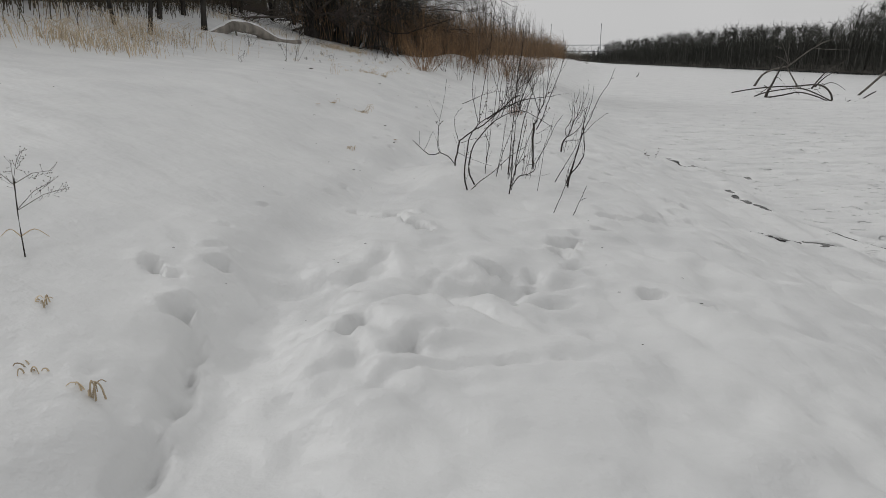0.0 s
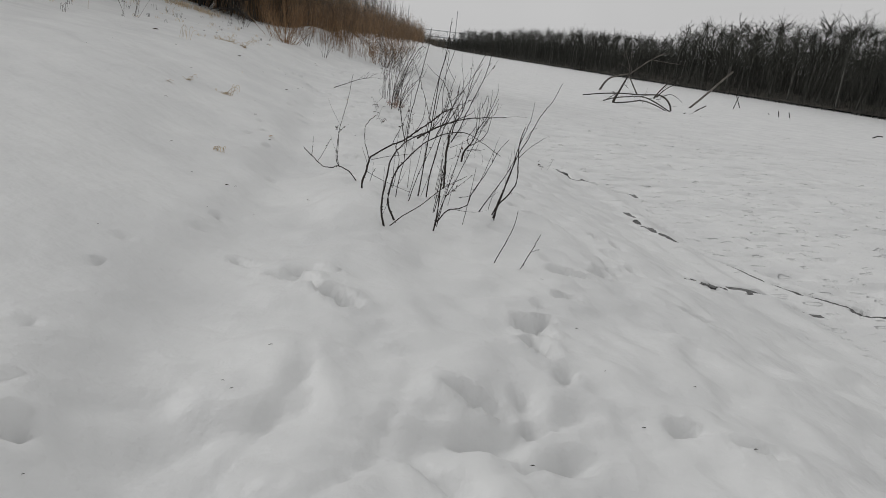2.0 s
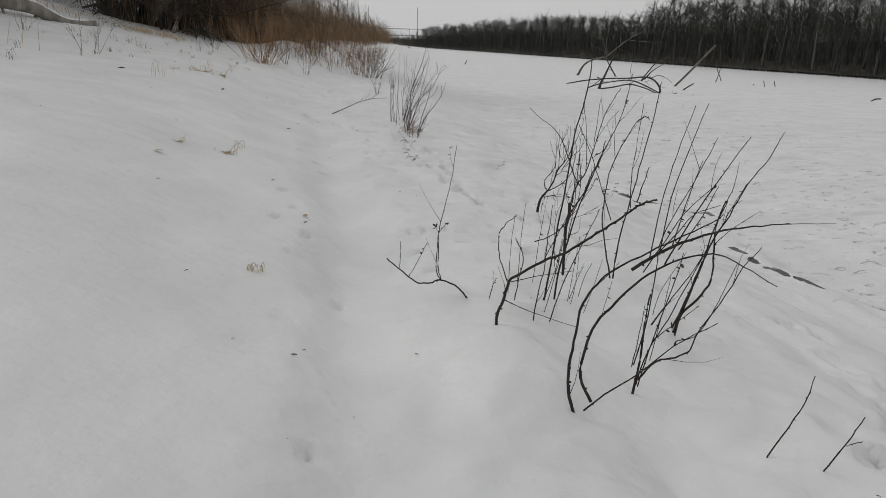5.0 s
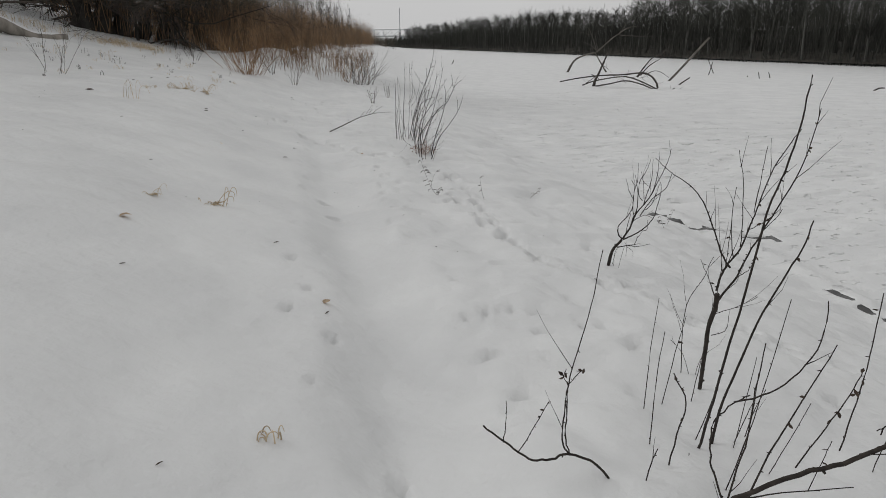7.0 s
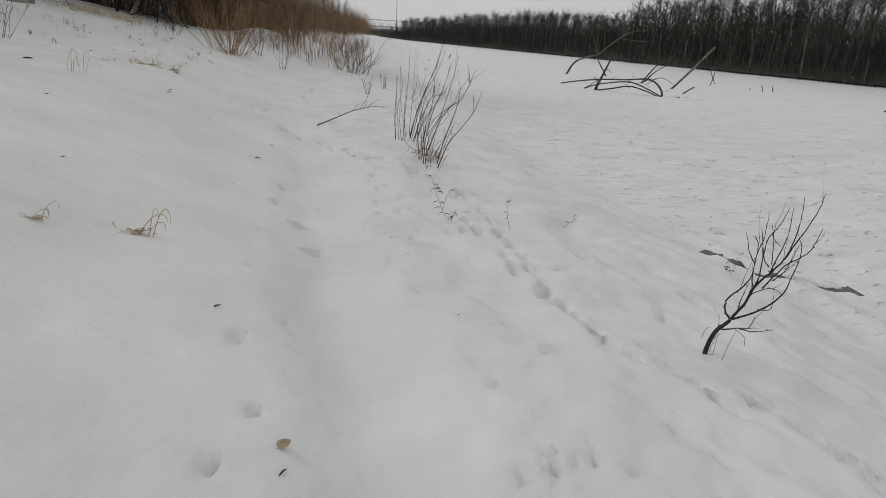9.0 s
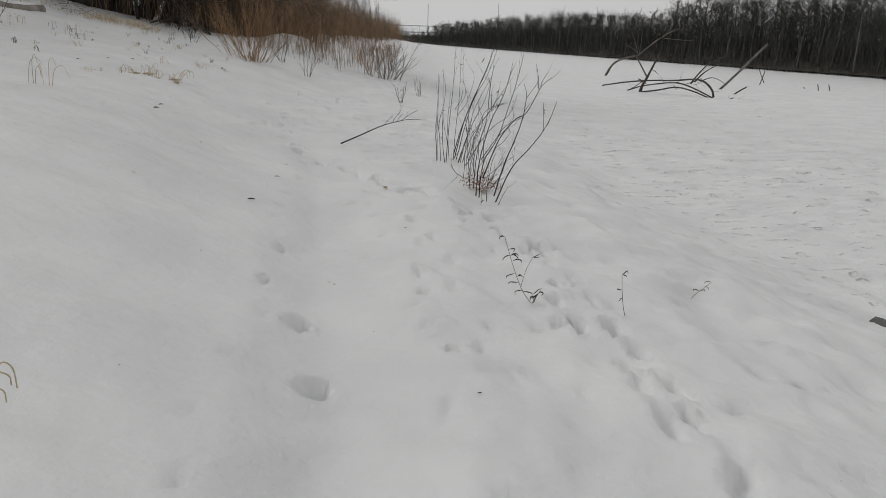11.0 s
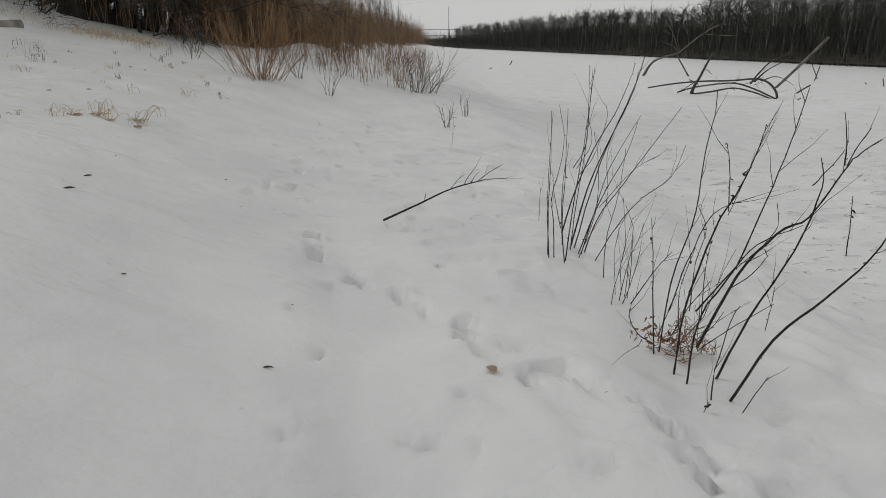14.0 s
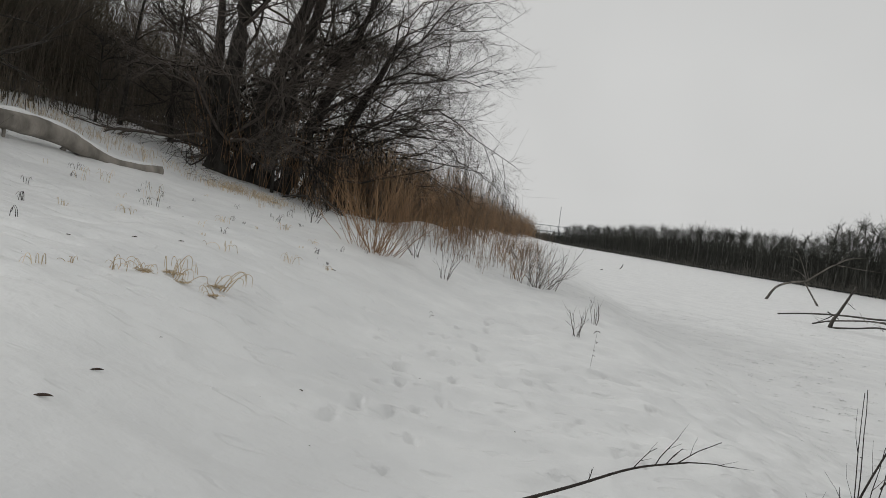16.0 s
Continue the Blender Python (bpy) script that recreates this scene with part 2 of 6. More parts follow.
def tread_line(points, step, side, length, width, depth, seed, jitter=0.05):
    """Prints to either side of a line."""
    r = random.Random(seed)
    line = curve_points([(*p, 0) for p in points], 24)
    gone, due, foot = 0.0, 0.0, 1
    for a, b in zip(line, line[1:]):
        gone += (b - a).length
        if gone >= due:
            way = (b - a).normalized()
            off = Vector((-way.y, way.x, 0)) * (side * foot)
            tread(a.x + off.x + r.gauss(0, jitter), a.y + off.y + r.gauss(0, jitter), math.degrees(math.atan2(way.y, way.x)) + r.gauss(0, 14),
                  length * r.uniform(0.75, 1.2), width * r.uniform(0.8, 1.2), depth * r.uniform(0.5, 1.2))
            due, foot = gone + step * r.uniform(0.8, 1.25), -foot


def relief(x, y):
    x, y = np.asarray(x, float), np.asarray(y, float)
    to_shore = shore(y) - x
    on_land = ramp01(to_shore, -0.2, 1.5) * ramp01(60 - y, 0, 20)
    wx, wy = x + 0.12 * value_noise(x, y, 0.5, 15), y + 0.12 * value_noise(x, y, 0.5, 16)
    z = 0.035 * value_noise(x, y, 2.3, 1)
    z = z + on_land * (0.03 * value_noise(wx, wy, 0.85, 2) + (0.7 + 0.9 * ramp01(x - trail_x(y), 0, 0.8)) * (0.022 * value_noise(wx, wy, 0.42, 3) + 0.016 * value_noise(wx, wy, 0.21, 7) + 0.007 * value_noise(x, y, 0.12, 17)))
    # wind ripples on the ice and on the slope ahead
    ripple = value_noise(x * 0.8 + 0.3 * y, y * 2.4, 0.9, 4)
    z = z + (0.03 * np.clip(ripple - 0.25, 0, 1) + 0.012 * value_noise(x * 0.7, y * 2.2, 0.45, 5)) * ramp01(y, 9, 14) * ramp01(70 - np.abs(y), 0, 30)
    pits = 0.6 * ramp01(value_noise(x * 0.8 + 0.12 * y, y * 2.0, 0.3, 8), 0.36, 0.72) + ramp01(value_noise(x * 0.7, y * 1.7, 0.5, 10), 0.42, 0.8)
    where = np.maximum(ramp01(-to_shore, 0.2, 1.2), np.maximum(0.7 * ramp01(y, 17, 23), 0.55 * ramp01(to_shore - 5.2, 0, -2.0) * ramp01(y, 8, 11)))
    z = z - 0.06 * pits * where * ramp01(70 - y, 0, 25)
    # the trodden trail: a steep left edge, a long right side
    across = x - trail_x(y) + 0.07 * value_noise(x * 0.2, y, 0.7, 6) + 0.04 * value_noise(x, y, 0.25, 22)
    floor = ramp01(across, -0.32, 0.16) * ramp01(0.85 - across, 0, 0.7)
    worn = 0.55 + 0.45 * value_noise(x * 0.3, y, 1.9, 9)
    z = z - 0.165 * (0.6 + 0.4 * worn) * floor * ramp01(y, 0.3, 2.0) * ramp01(21.5 - y, 0, 3.5)
    # churned snow where the walk begins
    churn = np.exp(-((x - 0.0) / 1.1) ** 2 - ((y - 3.3) / 1.1) ** 2)
    lumps = 0.085 * value_noise(wx + 0.4 * wy, wy, 0.62, 11) + 0.055 * value_noise(wx - 0.3 * wy, wy, 0.33, 12) + 0.035 * value_noise(wx, wy, 0.19, 13)
    crumb = np.abs(value_noise(wx, wy * 1.2, 0.26, 19)) + 0.6 * np.abs(value_noise(wx * 1.2, wy, 0.13, 20))
    crease = np.clip(0.3 - np.abs(value_noise(wx + 0.5 * wy, wy - 0.2 * wx, 0.7, 18)), 0, 1) + 0.6 * np.clip(0.25 - np.abs(value_noise(wx - 0.4 * wy, wy, 0.36, 21)), 0, 1)
    z = z + churn * (lumps - 0.3 * crease + 0.05 * crumb)
    # the swell on which the first shrubs stand
    z = z + 0.14 * np.exp(-((x - 0.1) / 0.45) ** 2 - ((y - 7.2) / 1.4) ** 2)
    # the drifted brow below the thicket
    z = z + (0.4 + 0.3 * value_noise(x, y, 3.0, 25)) * np.exp(-((to_shore - 8.8 - 0.7 * value_noise(y * 0, y, 4.0, 24)) / 1.3) ** 2) * ramp01(y, 38, 47) * ramp01(110 - y, 0, 20)
    # a low drift along the shore
    z = z + 0.1 * np.exp(-((to_shore - 0.35 - 0.25 * value_noise(y * 0, y, 1.4, 14)) / 0.3) ** 2) * ramp01(16.5 - y, 0, 2)
    return z


CRACKS = []


def crack_line(points, open_width, depth, seed):
    CRACKS.append((curve_points([(*p, 0) for p in points], 6), open_width, depth, seed))


def carved(x, y):
    """What prints and cracks take from the snow."""
    z = np.zeros_like(x)
    for px, py, turn, length, width, depth in PRINTS:
        near = (np.abs(x - px) < 0.6) & (np.abs(y - py) < 0.6)
        c, s = math.cos(turn), math.sin(turn)
        dx, dy = x[near] - px, y[near] - py
        u, v = dx * c + dy * s, -dx * s + dy * c
        r2 = ((u / (0.42 * length)) ** 2 + (v / (0.42 * width)) ** 2) * (1 + 0.5 * value_noise(dx + px, dy + py, 0.09, 31) + 0.25 * value_noise(dx + px, dy + py, 0.05, 32))
        z[near] += -1.6 * depth * np.exp(-np.abs(r2) ** 1.8) * (0.85 + 0.3 * value_noise(dx + px, dy + py, 0.06, 33)) + 0.22 * depth * np.exp(-((np.sqrt(np.abs(r2)) - 1.6) / 0.4) ** 2)
    for line, width, depth, seed in CRACKS:
        near = (x > 2) & (x < 9) & (y > 5) & (y < 17)
        qx, qy = x[near], y[near]
        best, along = np.full(qx.shape, 9.0), np.zeros(qx.shape)
        gone = 0.0
        for a, b in zip(line, line[1:]):
            ex, ey = b.x - a.x, b.y - a.y
            size = math.hypot(ex, ey)
            t = np.clip(((qx - a.x) * ex + (qy - a.y) * ey) / size ** 2, 0, 1)
            d = np.hypot(qx - a.x - t * ex, qy - a.y - t * ey)
            closer = d < best
            best = np.where(closer, d, best)
            along = np.where(closer, gone + t * size, along)
            gone += size
        wide = width * np.clip(0.4 + 1.3 * value_noise(along, along * 0, 0.5, seed), 0.2, 1.5) * ramp01(along, 0, 0.5) * ramp01(gone - along, 0, 0.5)
        wide = np.maximum(wide, 1e-3)
        z[near] += -depth * ramp01(wide - best, -0.02, 0.035) + 0.05 * np.exp(-((best - wide - 0.14) / 0.12) ** 2) * ramp01(wide, 0.01, 0.04)
    return z


def ground_z(x, y):
    return float(land(x, y) + relief(x, y))

# ---- the ground: one snow sheet to the horizon ----
def stops(*spans):
    """Grid lines: (from, to, step) spans end to end."""
    line = []
    for a, b, n in spans:
        line += list(np.linspace(a, b, n, endpoint=False))
    return np.array(line + [spans[-1][1]])


# prints along the trail's left edge, the animal tracks, and stray ones
tread_line([(-1.3, 2.2), (-1.35, 4), (-1.25, 5.6), (-1.02, 6.8), (-0.85, 9), (-0.78, 11.5), (-0.52, 14), (-0.25, 17), (-0.1, 19.3), (-0.3, 21)], 0.5, 0.08, 0.13, 0.075, 0.036, 3, 0.09)
tread_line([(0.65, 17.32), (1.00, 16.94), (1.29, 16.58), (1.45, 16.10), (1.51, 15.62), (1.60, 15.21), (1.60, 14.88), (1.64, 14.60), (1.47, 13.6), (1.4, 12.6), (1.28, 11.6), (1.35, 10.9), (1.65, 10.2), (2.1, 9.6), (2.6, 8.6)], 0.17, 0.06, 0.22, 0.11, 0.062, 4)
tread_line([(0.2, 18.6), (0.5, 18.0), (0.75, 17.4)], 0.3, 0.03, 0.26, 0.11, 0.06, 5)
tread_line([(1.9, 8.4), (2.3, 7.9), (2.9, 7.8), (2.5, 6.8), (1.8, 6.1), (1.2, 5.4), (0.95, 4.8), (0.7, 3.8)], 0.32, 0.06, 0.24, 0.13, 0.06, 6)
tread_line([(0.4, 12.5), (0.7, 13.1), (0.6, 14.2), (0.75, 15.0), (0.9, 16.4)], 0.3, 0.12, 0.2, 0.09, 0.035, 7)
tread_line([(2.4, 13.0), (2.9, 12.0), (3.0, 10.6), (3.3, 9.4)], 0.35, 0.1, 0.2, 0.1, 0.04, 8)
tread_line([(-0.3, 21), (-0.1, 22.5), (0.3, 24.0), (0.7, 26)], 0.4, 0.14, 0.24, 0.12, 0.05, 9)
tread_line([(-0.3, 20.6), (0.0, 22.0), (0.3, 23.4), (0.9, 25.2), (1.6, 27.0)], 0.3, 0.22, 0.26, 0.1, 0.045, 10, 0.16)
for x, y, turn, length, width, depth in ((-1.3, 3.0, 80, 0.2, 0.12, 0.09), (-1.58, 3.35, 120, 0.22, 0.09, 0.06), (-1.32, 3.6, 60, 0.16, 0.12, 0.06), (-0.35, 5.45, 150, 0.3, 0.13, 0.06),
                                         (-0.22, 5.02, 125, 0.3, 0.15, 0.12), (-0.45, 5.3, 130, 0.42, 0.14, 0.07), (-0.75, 5.65, 140, 0.28, 0.1, 0.05), (1.74, 6.02, 150, 0.28, 0.13, 0.08), (0.86, 4.62, 120, 0.26, 0.14, 0.09), (2.69, 5.73, 165, 0.4, 0.1, 0.05), (-1.12, 2.43, 98, 0.55, 0.12, 0.07), (-1.05, 1.95, 98, 0.5, 0.12, 0.07), (-1.2, 2.8, 105, 0.4, 0.11, 0.06), (0.96, 4.93, 120, 0.3, 0.18, 0.08), (0.35, 4.0, 150, 0.36, 0.12, 0.07), (0.65, 3.65, 10, 0.34, 0.15, 0.06), (-0.46, 3.05, 60, 0.2, 0.1, 0.06),
                                         (-0.15, 2.85, 100, 0.22, 0.1, 0.06), (1.66, 3.75, 160, 0.26, 0.1, 0.05), (1.35, 3.9, 170, 0.22, 0.1, 0.05), (-0.11, 19.35, 80, 0.2, 0.15, 0.09),
                                         (-0.11, 18.75, 80, 0.2, 0.15, 0.08), (0.24, 16.42, 160, 0.3, 0.07, 0.045), (0.49, 15.92, 165, 0.18, 0.06, 0.04), (-0.11, 19.00, 80, 0.2, 0.15, 0.09), (0.49, 17.98, 150, 0.22, 0.1, 0.06), (1.86, 16.07, 5, 0.3, 0.07, 0.05), (1.42, 16.04, 160, 0.34, 0.12, 0.07), (1.64, 15.22, 140, 0.3, 0.15, 0.09), (1.07, 16.91, 170, 0.34, 0.09, 0.07), (-0.35, 13.6, 70, 0.17, 0.15, 0.08), (-0.3, 12.9, 75, 0.18, 0.16, 0.08), (0.16, 18.45, 20, 0.26, 0.12, 0.07)):
    tread(x, y, turn, length, width, depth)
small = random.Random(77)
for k in range(200):
    y = small.uniform(8.5, 25)
    x = float(trail_x(y)) + small.uniform(0.5, 3.0)
    tread(x, y, small.gauss(0, 25), small.uniform(0.1, 0.24), small.uniform(0.04, 0.08), small.uniform(0.02, 0.045))
crack_line([(4.75, 14.35), (4.95, 13.95), (5.15, 13.6), (5.6, 13.5), (6.0, 13.5), (6.45, 13.4)], 0.085, 0.3, 41)
crack_line([(4.95, 11.3), (4.9, 10.8), (4.82, 9.9), (5.3, 9.35), (5.6, 9.0), (5.74, 8.5), (6.2, 7.9), (6.7, 7.4)], 0.03, 0.18, 43)
crack_line([(3.6, 7.25), (4.1, 7.5), (4.6, 7.62), (5.2, 7.55), (5.7, 7.5)], 0.035, 0.25, 44)


def build_ground():
    gx = stops((-2500, -400, 8), (-400, -60, 20), (-60, -14, 36), (-14, -4.5, 50), (-4.5, -2, 40), (-2, 3, 130), (3, 7.5, 75), (7.5, 16, 80), (16, 86, 90), (86, 220, 24), (220, 2500, 10))
    gy = stops((-600, -30, 12), (-30, 0.5, 50), (0.5, 6.5, 175), (6.5, 27, 350), (27, 48, 140), (48, 120, 80), (120, 400, 70), (400, 3000, 12))
    xs, ys = np.meshgrid(gx, gy, indexing="ij")
    zs = land(xs, ys) + relief(xs, ys) + carved(xs, ys)
    nx, ny = len(gx), len(gy)
    co = np.stack((xs, ys, zs), -1).reshape(-1, 3)
    idx = np.arange(nx * ny).reshape(nx, ny)
    quads = np.stack((idx[:-1, :-1], idx[1:, :-1], idx[1:, 1:], idx[:-1, 1:]), -1).reshape(-1, 4)
    me = bpy.data.meshes.new("ground")
    me.vertices.add(len(co))
    me.vertices.foreach_set("co", co.ravel())
    me.loops.add(quads.size)
    me.loops.foreach_set("vertex_index", quads.ravel())
    me.polygons.add(len(quads))
    me.polygons.foreach_set("loop_start", np.arange(0, quads.size, 4))
    me.polygons.foreach_set("use_smooth", np.ones(len(quads), bool))
    me.materials.append(SNOW)
    me.update(calc_edges=True)
    me.validate()
    return tagged(new("ground", me), "snow-covered riverbank and frozen river with a trodden trail", "snow", kind="structure")


build_ground()


def dark_gap(points, width, drop):
    """A dark strip along a crack, its colour painting the shade under the lip."""
    line = curve_points([(*p, 0) for p in points], 8)
    verts, faces = [], []
    for i, p in enumerate(line):
        way = (line[min(i + 1, len(line) - 1)] - line[max(i - 1, 0)]).normalized()
        z = ground_z(p.x, p.y) - drop
        for k, (side, low) in enumerate(((-1, -0.1), (-1, 0), (1, 0), (1, -0.1))):
            half = side * width * (0.65 + 0.5 * noise.noise((i * 0.6, side * 3.0, width * 40)))
            verts.append((p.x - way.y * half, p.y + way.x * half, z + low))
    for i in range(len(line) - 1):
        for k in range(4):
            a, b = 4 * i + k, 4 * i + (k + 1) % 4
            faces.append((a, b, b + 4, a + 4))
    faces += [(3, 2, 1, 0), tuple(4 * (len(line) - 1) + k for k in range(4))]
    me = bpy.data.meshes.new("ice_crack")
    me.from_pydata(verts, [], faces)
    me.materials.append(GAP_SHADE)
    return tagged(new("ice_crack", me), "dark strip painting the shade in the gap between shore ice and snowy bank", "ice crack", "cracks in the shore ice")


dark_gap([(4.75, 14.35), (4.95, 13.95), (5.15, 13.6), (5.6, 13.5), (6.0, 13.5), (6.45, 13.4)], 0.24, 0.0)
dark_gap([(4.95, 11.3), (4.9, 10.8), (4.82, 9.9), (5.3, 9.35), (5.6, 9.0), (5.74, 8.5), (6.2, 7.9), (6.7, 7.4)], 0.1, 0.003)
dark_gap([(3.6, 7.25), (4.1, 7.5), (4.6, 7.62), (5.2, 7.55), (5.7, 7.5)], 0.16, 0.006)


def forest_floor():
    gx, gy = np.linspace(0.2, 120, 50), np.linspace(-60, 900, 300)
    over, ys = np.meshgrid(gx, gy, indexing="ij")
    xs = far_shore(ys) + over
    zs = land(xs, ys) + 0.3 + ramp01(over, 6, 30) * ramp01(470 - ys, 0, 120) * (0.5 * (1 + value_noise(xs, ys, 16.0, 51)) + 0.4 * (1 + value_noise(xs, ys, 6.0, 52)))
    n, m = len(gx), len(gy)
    verts = np.stack((xs, ys, zs), -1).reshape(-1, 3).tolist()
    faces = [(i * m + j, (i + 1) * m + j, (i + 1) * m + j + 1, i * m + j + 1) for i in range(n - 1) for j in range(m - 1)]
    me = bpy.data.meshes.new("forest_floor")
    me.from_pydata(verts, [], faces)
    me.materials.append(DARK_FLOOR)
    return tagged(new("forest_floor", me), "dark brown floor under the far wood", "forest floor", kind="structure")


forest_floor()


def slope_edge(y):
    """How far above the shore the slope wood begins."""
    return 18 + 0.25 * np.clip(y - 20, 0, 22) + 0.18 * np.clip(y - 42, 0, 60)


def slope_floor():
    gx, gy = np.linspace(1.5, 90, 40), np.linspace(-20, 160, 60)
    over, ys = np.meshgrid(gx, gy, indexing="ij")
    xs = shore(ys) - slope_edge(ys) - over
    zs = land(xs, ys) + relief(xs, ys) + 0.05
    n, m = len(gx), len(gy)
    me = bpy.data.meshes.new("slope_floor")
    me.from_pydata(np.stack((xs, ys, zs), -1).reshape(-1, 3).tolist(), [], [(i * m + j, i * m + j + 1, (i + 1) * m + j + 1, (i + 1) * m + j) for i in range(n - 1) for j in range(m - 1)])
    me.materials.append(DARK_FLOOR)
    return tagged(new("slope_floor", me), "dark brown floor under the slope wood", "forest floor", kind="structure")


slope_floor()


# ---- shrubs and saplings beside the trail ----
STEM_RNG = random.Random(21)


def stem(owner, x, y, turn, r0, r1, *line):
    """One stem of a shrub: where it leaves the snow, which way it is spread, its radii, then how far out and how high it goes."""
    mat, twiggy, leafy = LOOKS[owner.name.split(".")[0]]
    base = Vector((x, y, ground_z(x, y)))
    c, s = math.cos(radians(turn)), math.sin(radians(turn))
    lean = STEM_RNG.gauss(0, 0.12)
    pts = []
    for i, (u, z) in enumerate(line):
        deep = lean * z if line[0] == (0, 0) else 0.0
        pts.append(base + Vector((u * c - deep * s, u * s + deep * c, z)) - owner.location)
    if line[0] == (0, 0):
        pts[0].z -= 0.08
    fine = curve_points(pts, 4)
    fine = [p + Vector((STEM_RNG.gauss(0, 1), STEM_RNG.gauss(0, 1), STEM_RNG.gauss(0, 1))) * min(0.0015, r0 * 0.3) for p in fine]
    t = Tubes()
    n = len(fine)
    r0 = r0 * (1.3 if owner.name.startswith("snag") else 0.6 if owner.name.startswith(("tall", "young", "low")) else 1.0)
    t.add(fine, taper(n, r0, r1), 6 if r0 > 0.006 else 5)
    for i in range(1, n - 1):
        if STEM_RNG.random() < 0.3:
            # buds and knots
            way = Vector((STEM_RNG.gauss(0, 1), STEM_RNG.gauss(0, 1), STEM_RNG.gauss(0, 1))).normalized()
            r = r0 + (r1 - r0) * i / n
            t.add([fine[i], fine[i] + way * (r + 0.008)], [r * 0.9, r * 0.5], 4)
        if STEM_RNG.random() < twiggy and i > 3:
            way = (fine[i + 1] - fine[i - 1]).normalized()
            side = way.cross(Vector((STEM_RNG.gauss(0, 1), STEM_RNG.gauss(0, 1), STEM_RNG.gauss(0, 1)))).normalized()
            grow(t, STEM_RNG, fine[i], way * 0.8 + side * 0.6 + Vector((0, 0, 0.3)), STEM_RNG.uniform(0.08, 0.3) * (3 if owner.name.startswith("snag") else 1), min(r1 * 1.2, 0.012 if owner.name.startswith("snag") else 0.0025), 0, 3, 0.15, 0.1, 0, segs=3)
    t.object("stem", mat, owner)
    if leafy and STEM_RNG.random() < leafy:
        leaves = Tubes()
        for _ in range(STEM_RNG.randint(2, 6)):
            p = fine[STEM_RNG.randrange(n // 3, n)]
            leaves.leaf(p, (STEM_RNG.gauss(0, 1), STEM_RNG.gauss(0, 1), STEM_RNG.gauss(-0.4, 0.8)), STEM_RNG.uniform(0.012, 0.028), STEM_RNG)
        tagged(leaves.object("foliage", DRY_LEAF, owner, "withered dark leaves"), kind="stuff")


# bark, twigginess, leafiness by kind
LOOKS = {"arching_shrub": (TWIG, 0.04, 0.35), "low_willow": (TWIG, 0.02, 0.4), "young_tree": (TWIG, 0.2, 0.3), "tall_shrub": (TWIG, 0.05, 0.3), "snow_twig": (TWIG, 0, 0), "sapling": (TWIG, 0.12, 0.05),
         "willow_shrub": (TWIG, 0.2, 0.3), "snag": (WET_WOOD, 0.14, 0), "snag_bough": (GREY_WOOD, 0.12, 0), "leaning_pole": (GREY_WOOD, 0, 0), "driftwood": (WET_WOOD, 0, 0), "crossed_stakes": (WET_WOOD, 0, 0), "stake": (WET_WOOD, 0, 0)}

shrub_a = thing("arching_shrub", 0.28, 6.48, ground_z(0.28, 6.48), "leafless dark shrub with arching stems standing in snow", "shrub")
stem(shrub_a, 0.28, 6.48, -17, 0.009, 0.002, (0, 0), (-0.06, 0.09), (-0.07, 0.24), (-0.05, 0.4), (-0.03, 0.54), (0.03, 0.64), (0.11, 0.71), (0.25, 0.79), (0.4, 0.87), (0.51, 0.93), (0.56, 0.97))
stem(shrub_a, 0.28, 6.48, -17, 0.008, 0.002, (0.16, 0.73), (0.32, 0.84), (0.49, 0.91), (0.65, 0.94), (0.8, 0.96))
stem(shrub_a, 0.28, 6.48, -17, 0.0085, 0.002, (0.04, 0.07), (-0.02, 0.2), (-0.01, 0.34), (0.03, 0.47), (0.11, 0.58), (0.21, 0.69), (0.31, 0.76), (0.41, 0.8), (0.53, 0.81), (0.64, 0.76), (0.8, 0.67))
stem(shrub_a, 0.28, 6.48, -17, 0.005, 0.002, (0.01, 0.02), (0.1, 0.11), (0.24, 0.22), (0.39, 0.37), (0.57, 0.49))
stem(shrub_a, 0.28, 6.48, -17, 0.004, 0.0015, (0.08, 0.69), (0.09, 0.85), (0.12, 1.04), (0.15, 1.22), (0.18, 1.41), (0.19, 1.53))
stem(shrub_a, 0.28, 6.48, -17, 0.004, 0.0015, (0.07, 0.69), (0.04, 0.81), (0.01, 0.97), (0.02, 1.15), (0.06, 1.27), (0.11, 1.37))
stem(shrub_a, 0.28, 6.48, -17, 0.003, 0.0015, (0.11, 1.37), (0.14, 1.39), (0.16, 1.38))
stem(shrub_a, 0.28, 6.48, -17, 0.004, 0.0015, (0.3, 0.76), (0.38, 0.95), (0.45, 1.09), (0.51, 1.2), (0.58, 1.32))
stem(shrub_a, 0.28, 6.48, -17, 0.003, 0.0013, (0.21, 0.72), (0.29, 0.87), (0.36, 1), (0.47, 1.12))
stem(shrub_a, 0.28, 6.48, -17, 0.003, 0.0013, (0.25, 0.79), (0.34, 0.91), (0.4, 0.99), (0.5, 1.03))
stem(shrub_a, 0.28, 6.48, -17, 0.003, 0.0013, (0.35, 0.83), (0.43, 0.98), (0.48, 1.11))
stem(shrub_a, 0.28, 6.48, -17, 0.003, 0.0013, (0.32, 0.84), (0.36, 1.06), (0.4, 1.22))
stem(shrub_a, 0.28, 6.48, -17, 0.003, 0.0013, (0.27, 0.8), (0.29, 1.06), (0.35, 1.31), (0.39, 1.45))
stem(shrub_a, 0.28, 6.48, -17, 0.003, 0.0013, (0.23, 0.78), (0.25, 1.02), (0.29, 1.24), (0.34, 1.44))

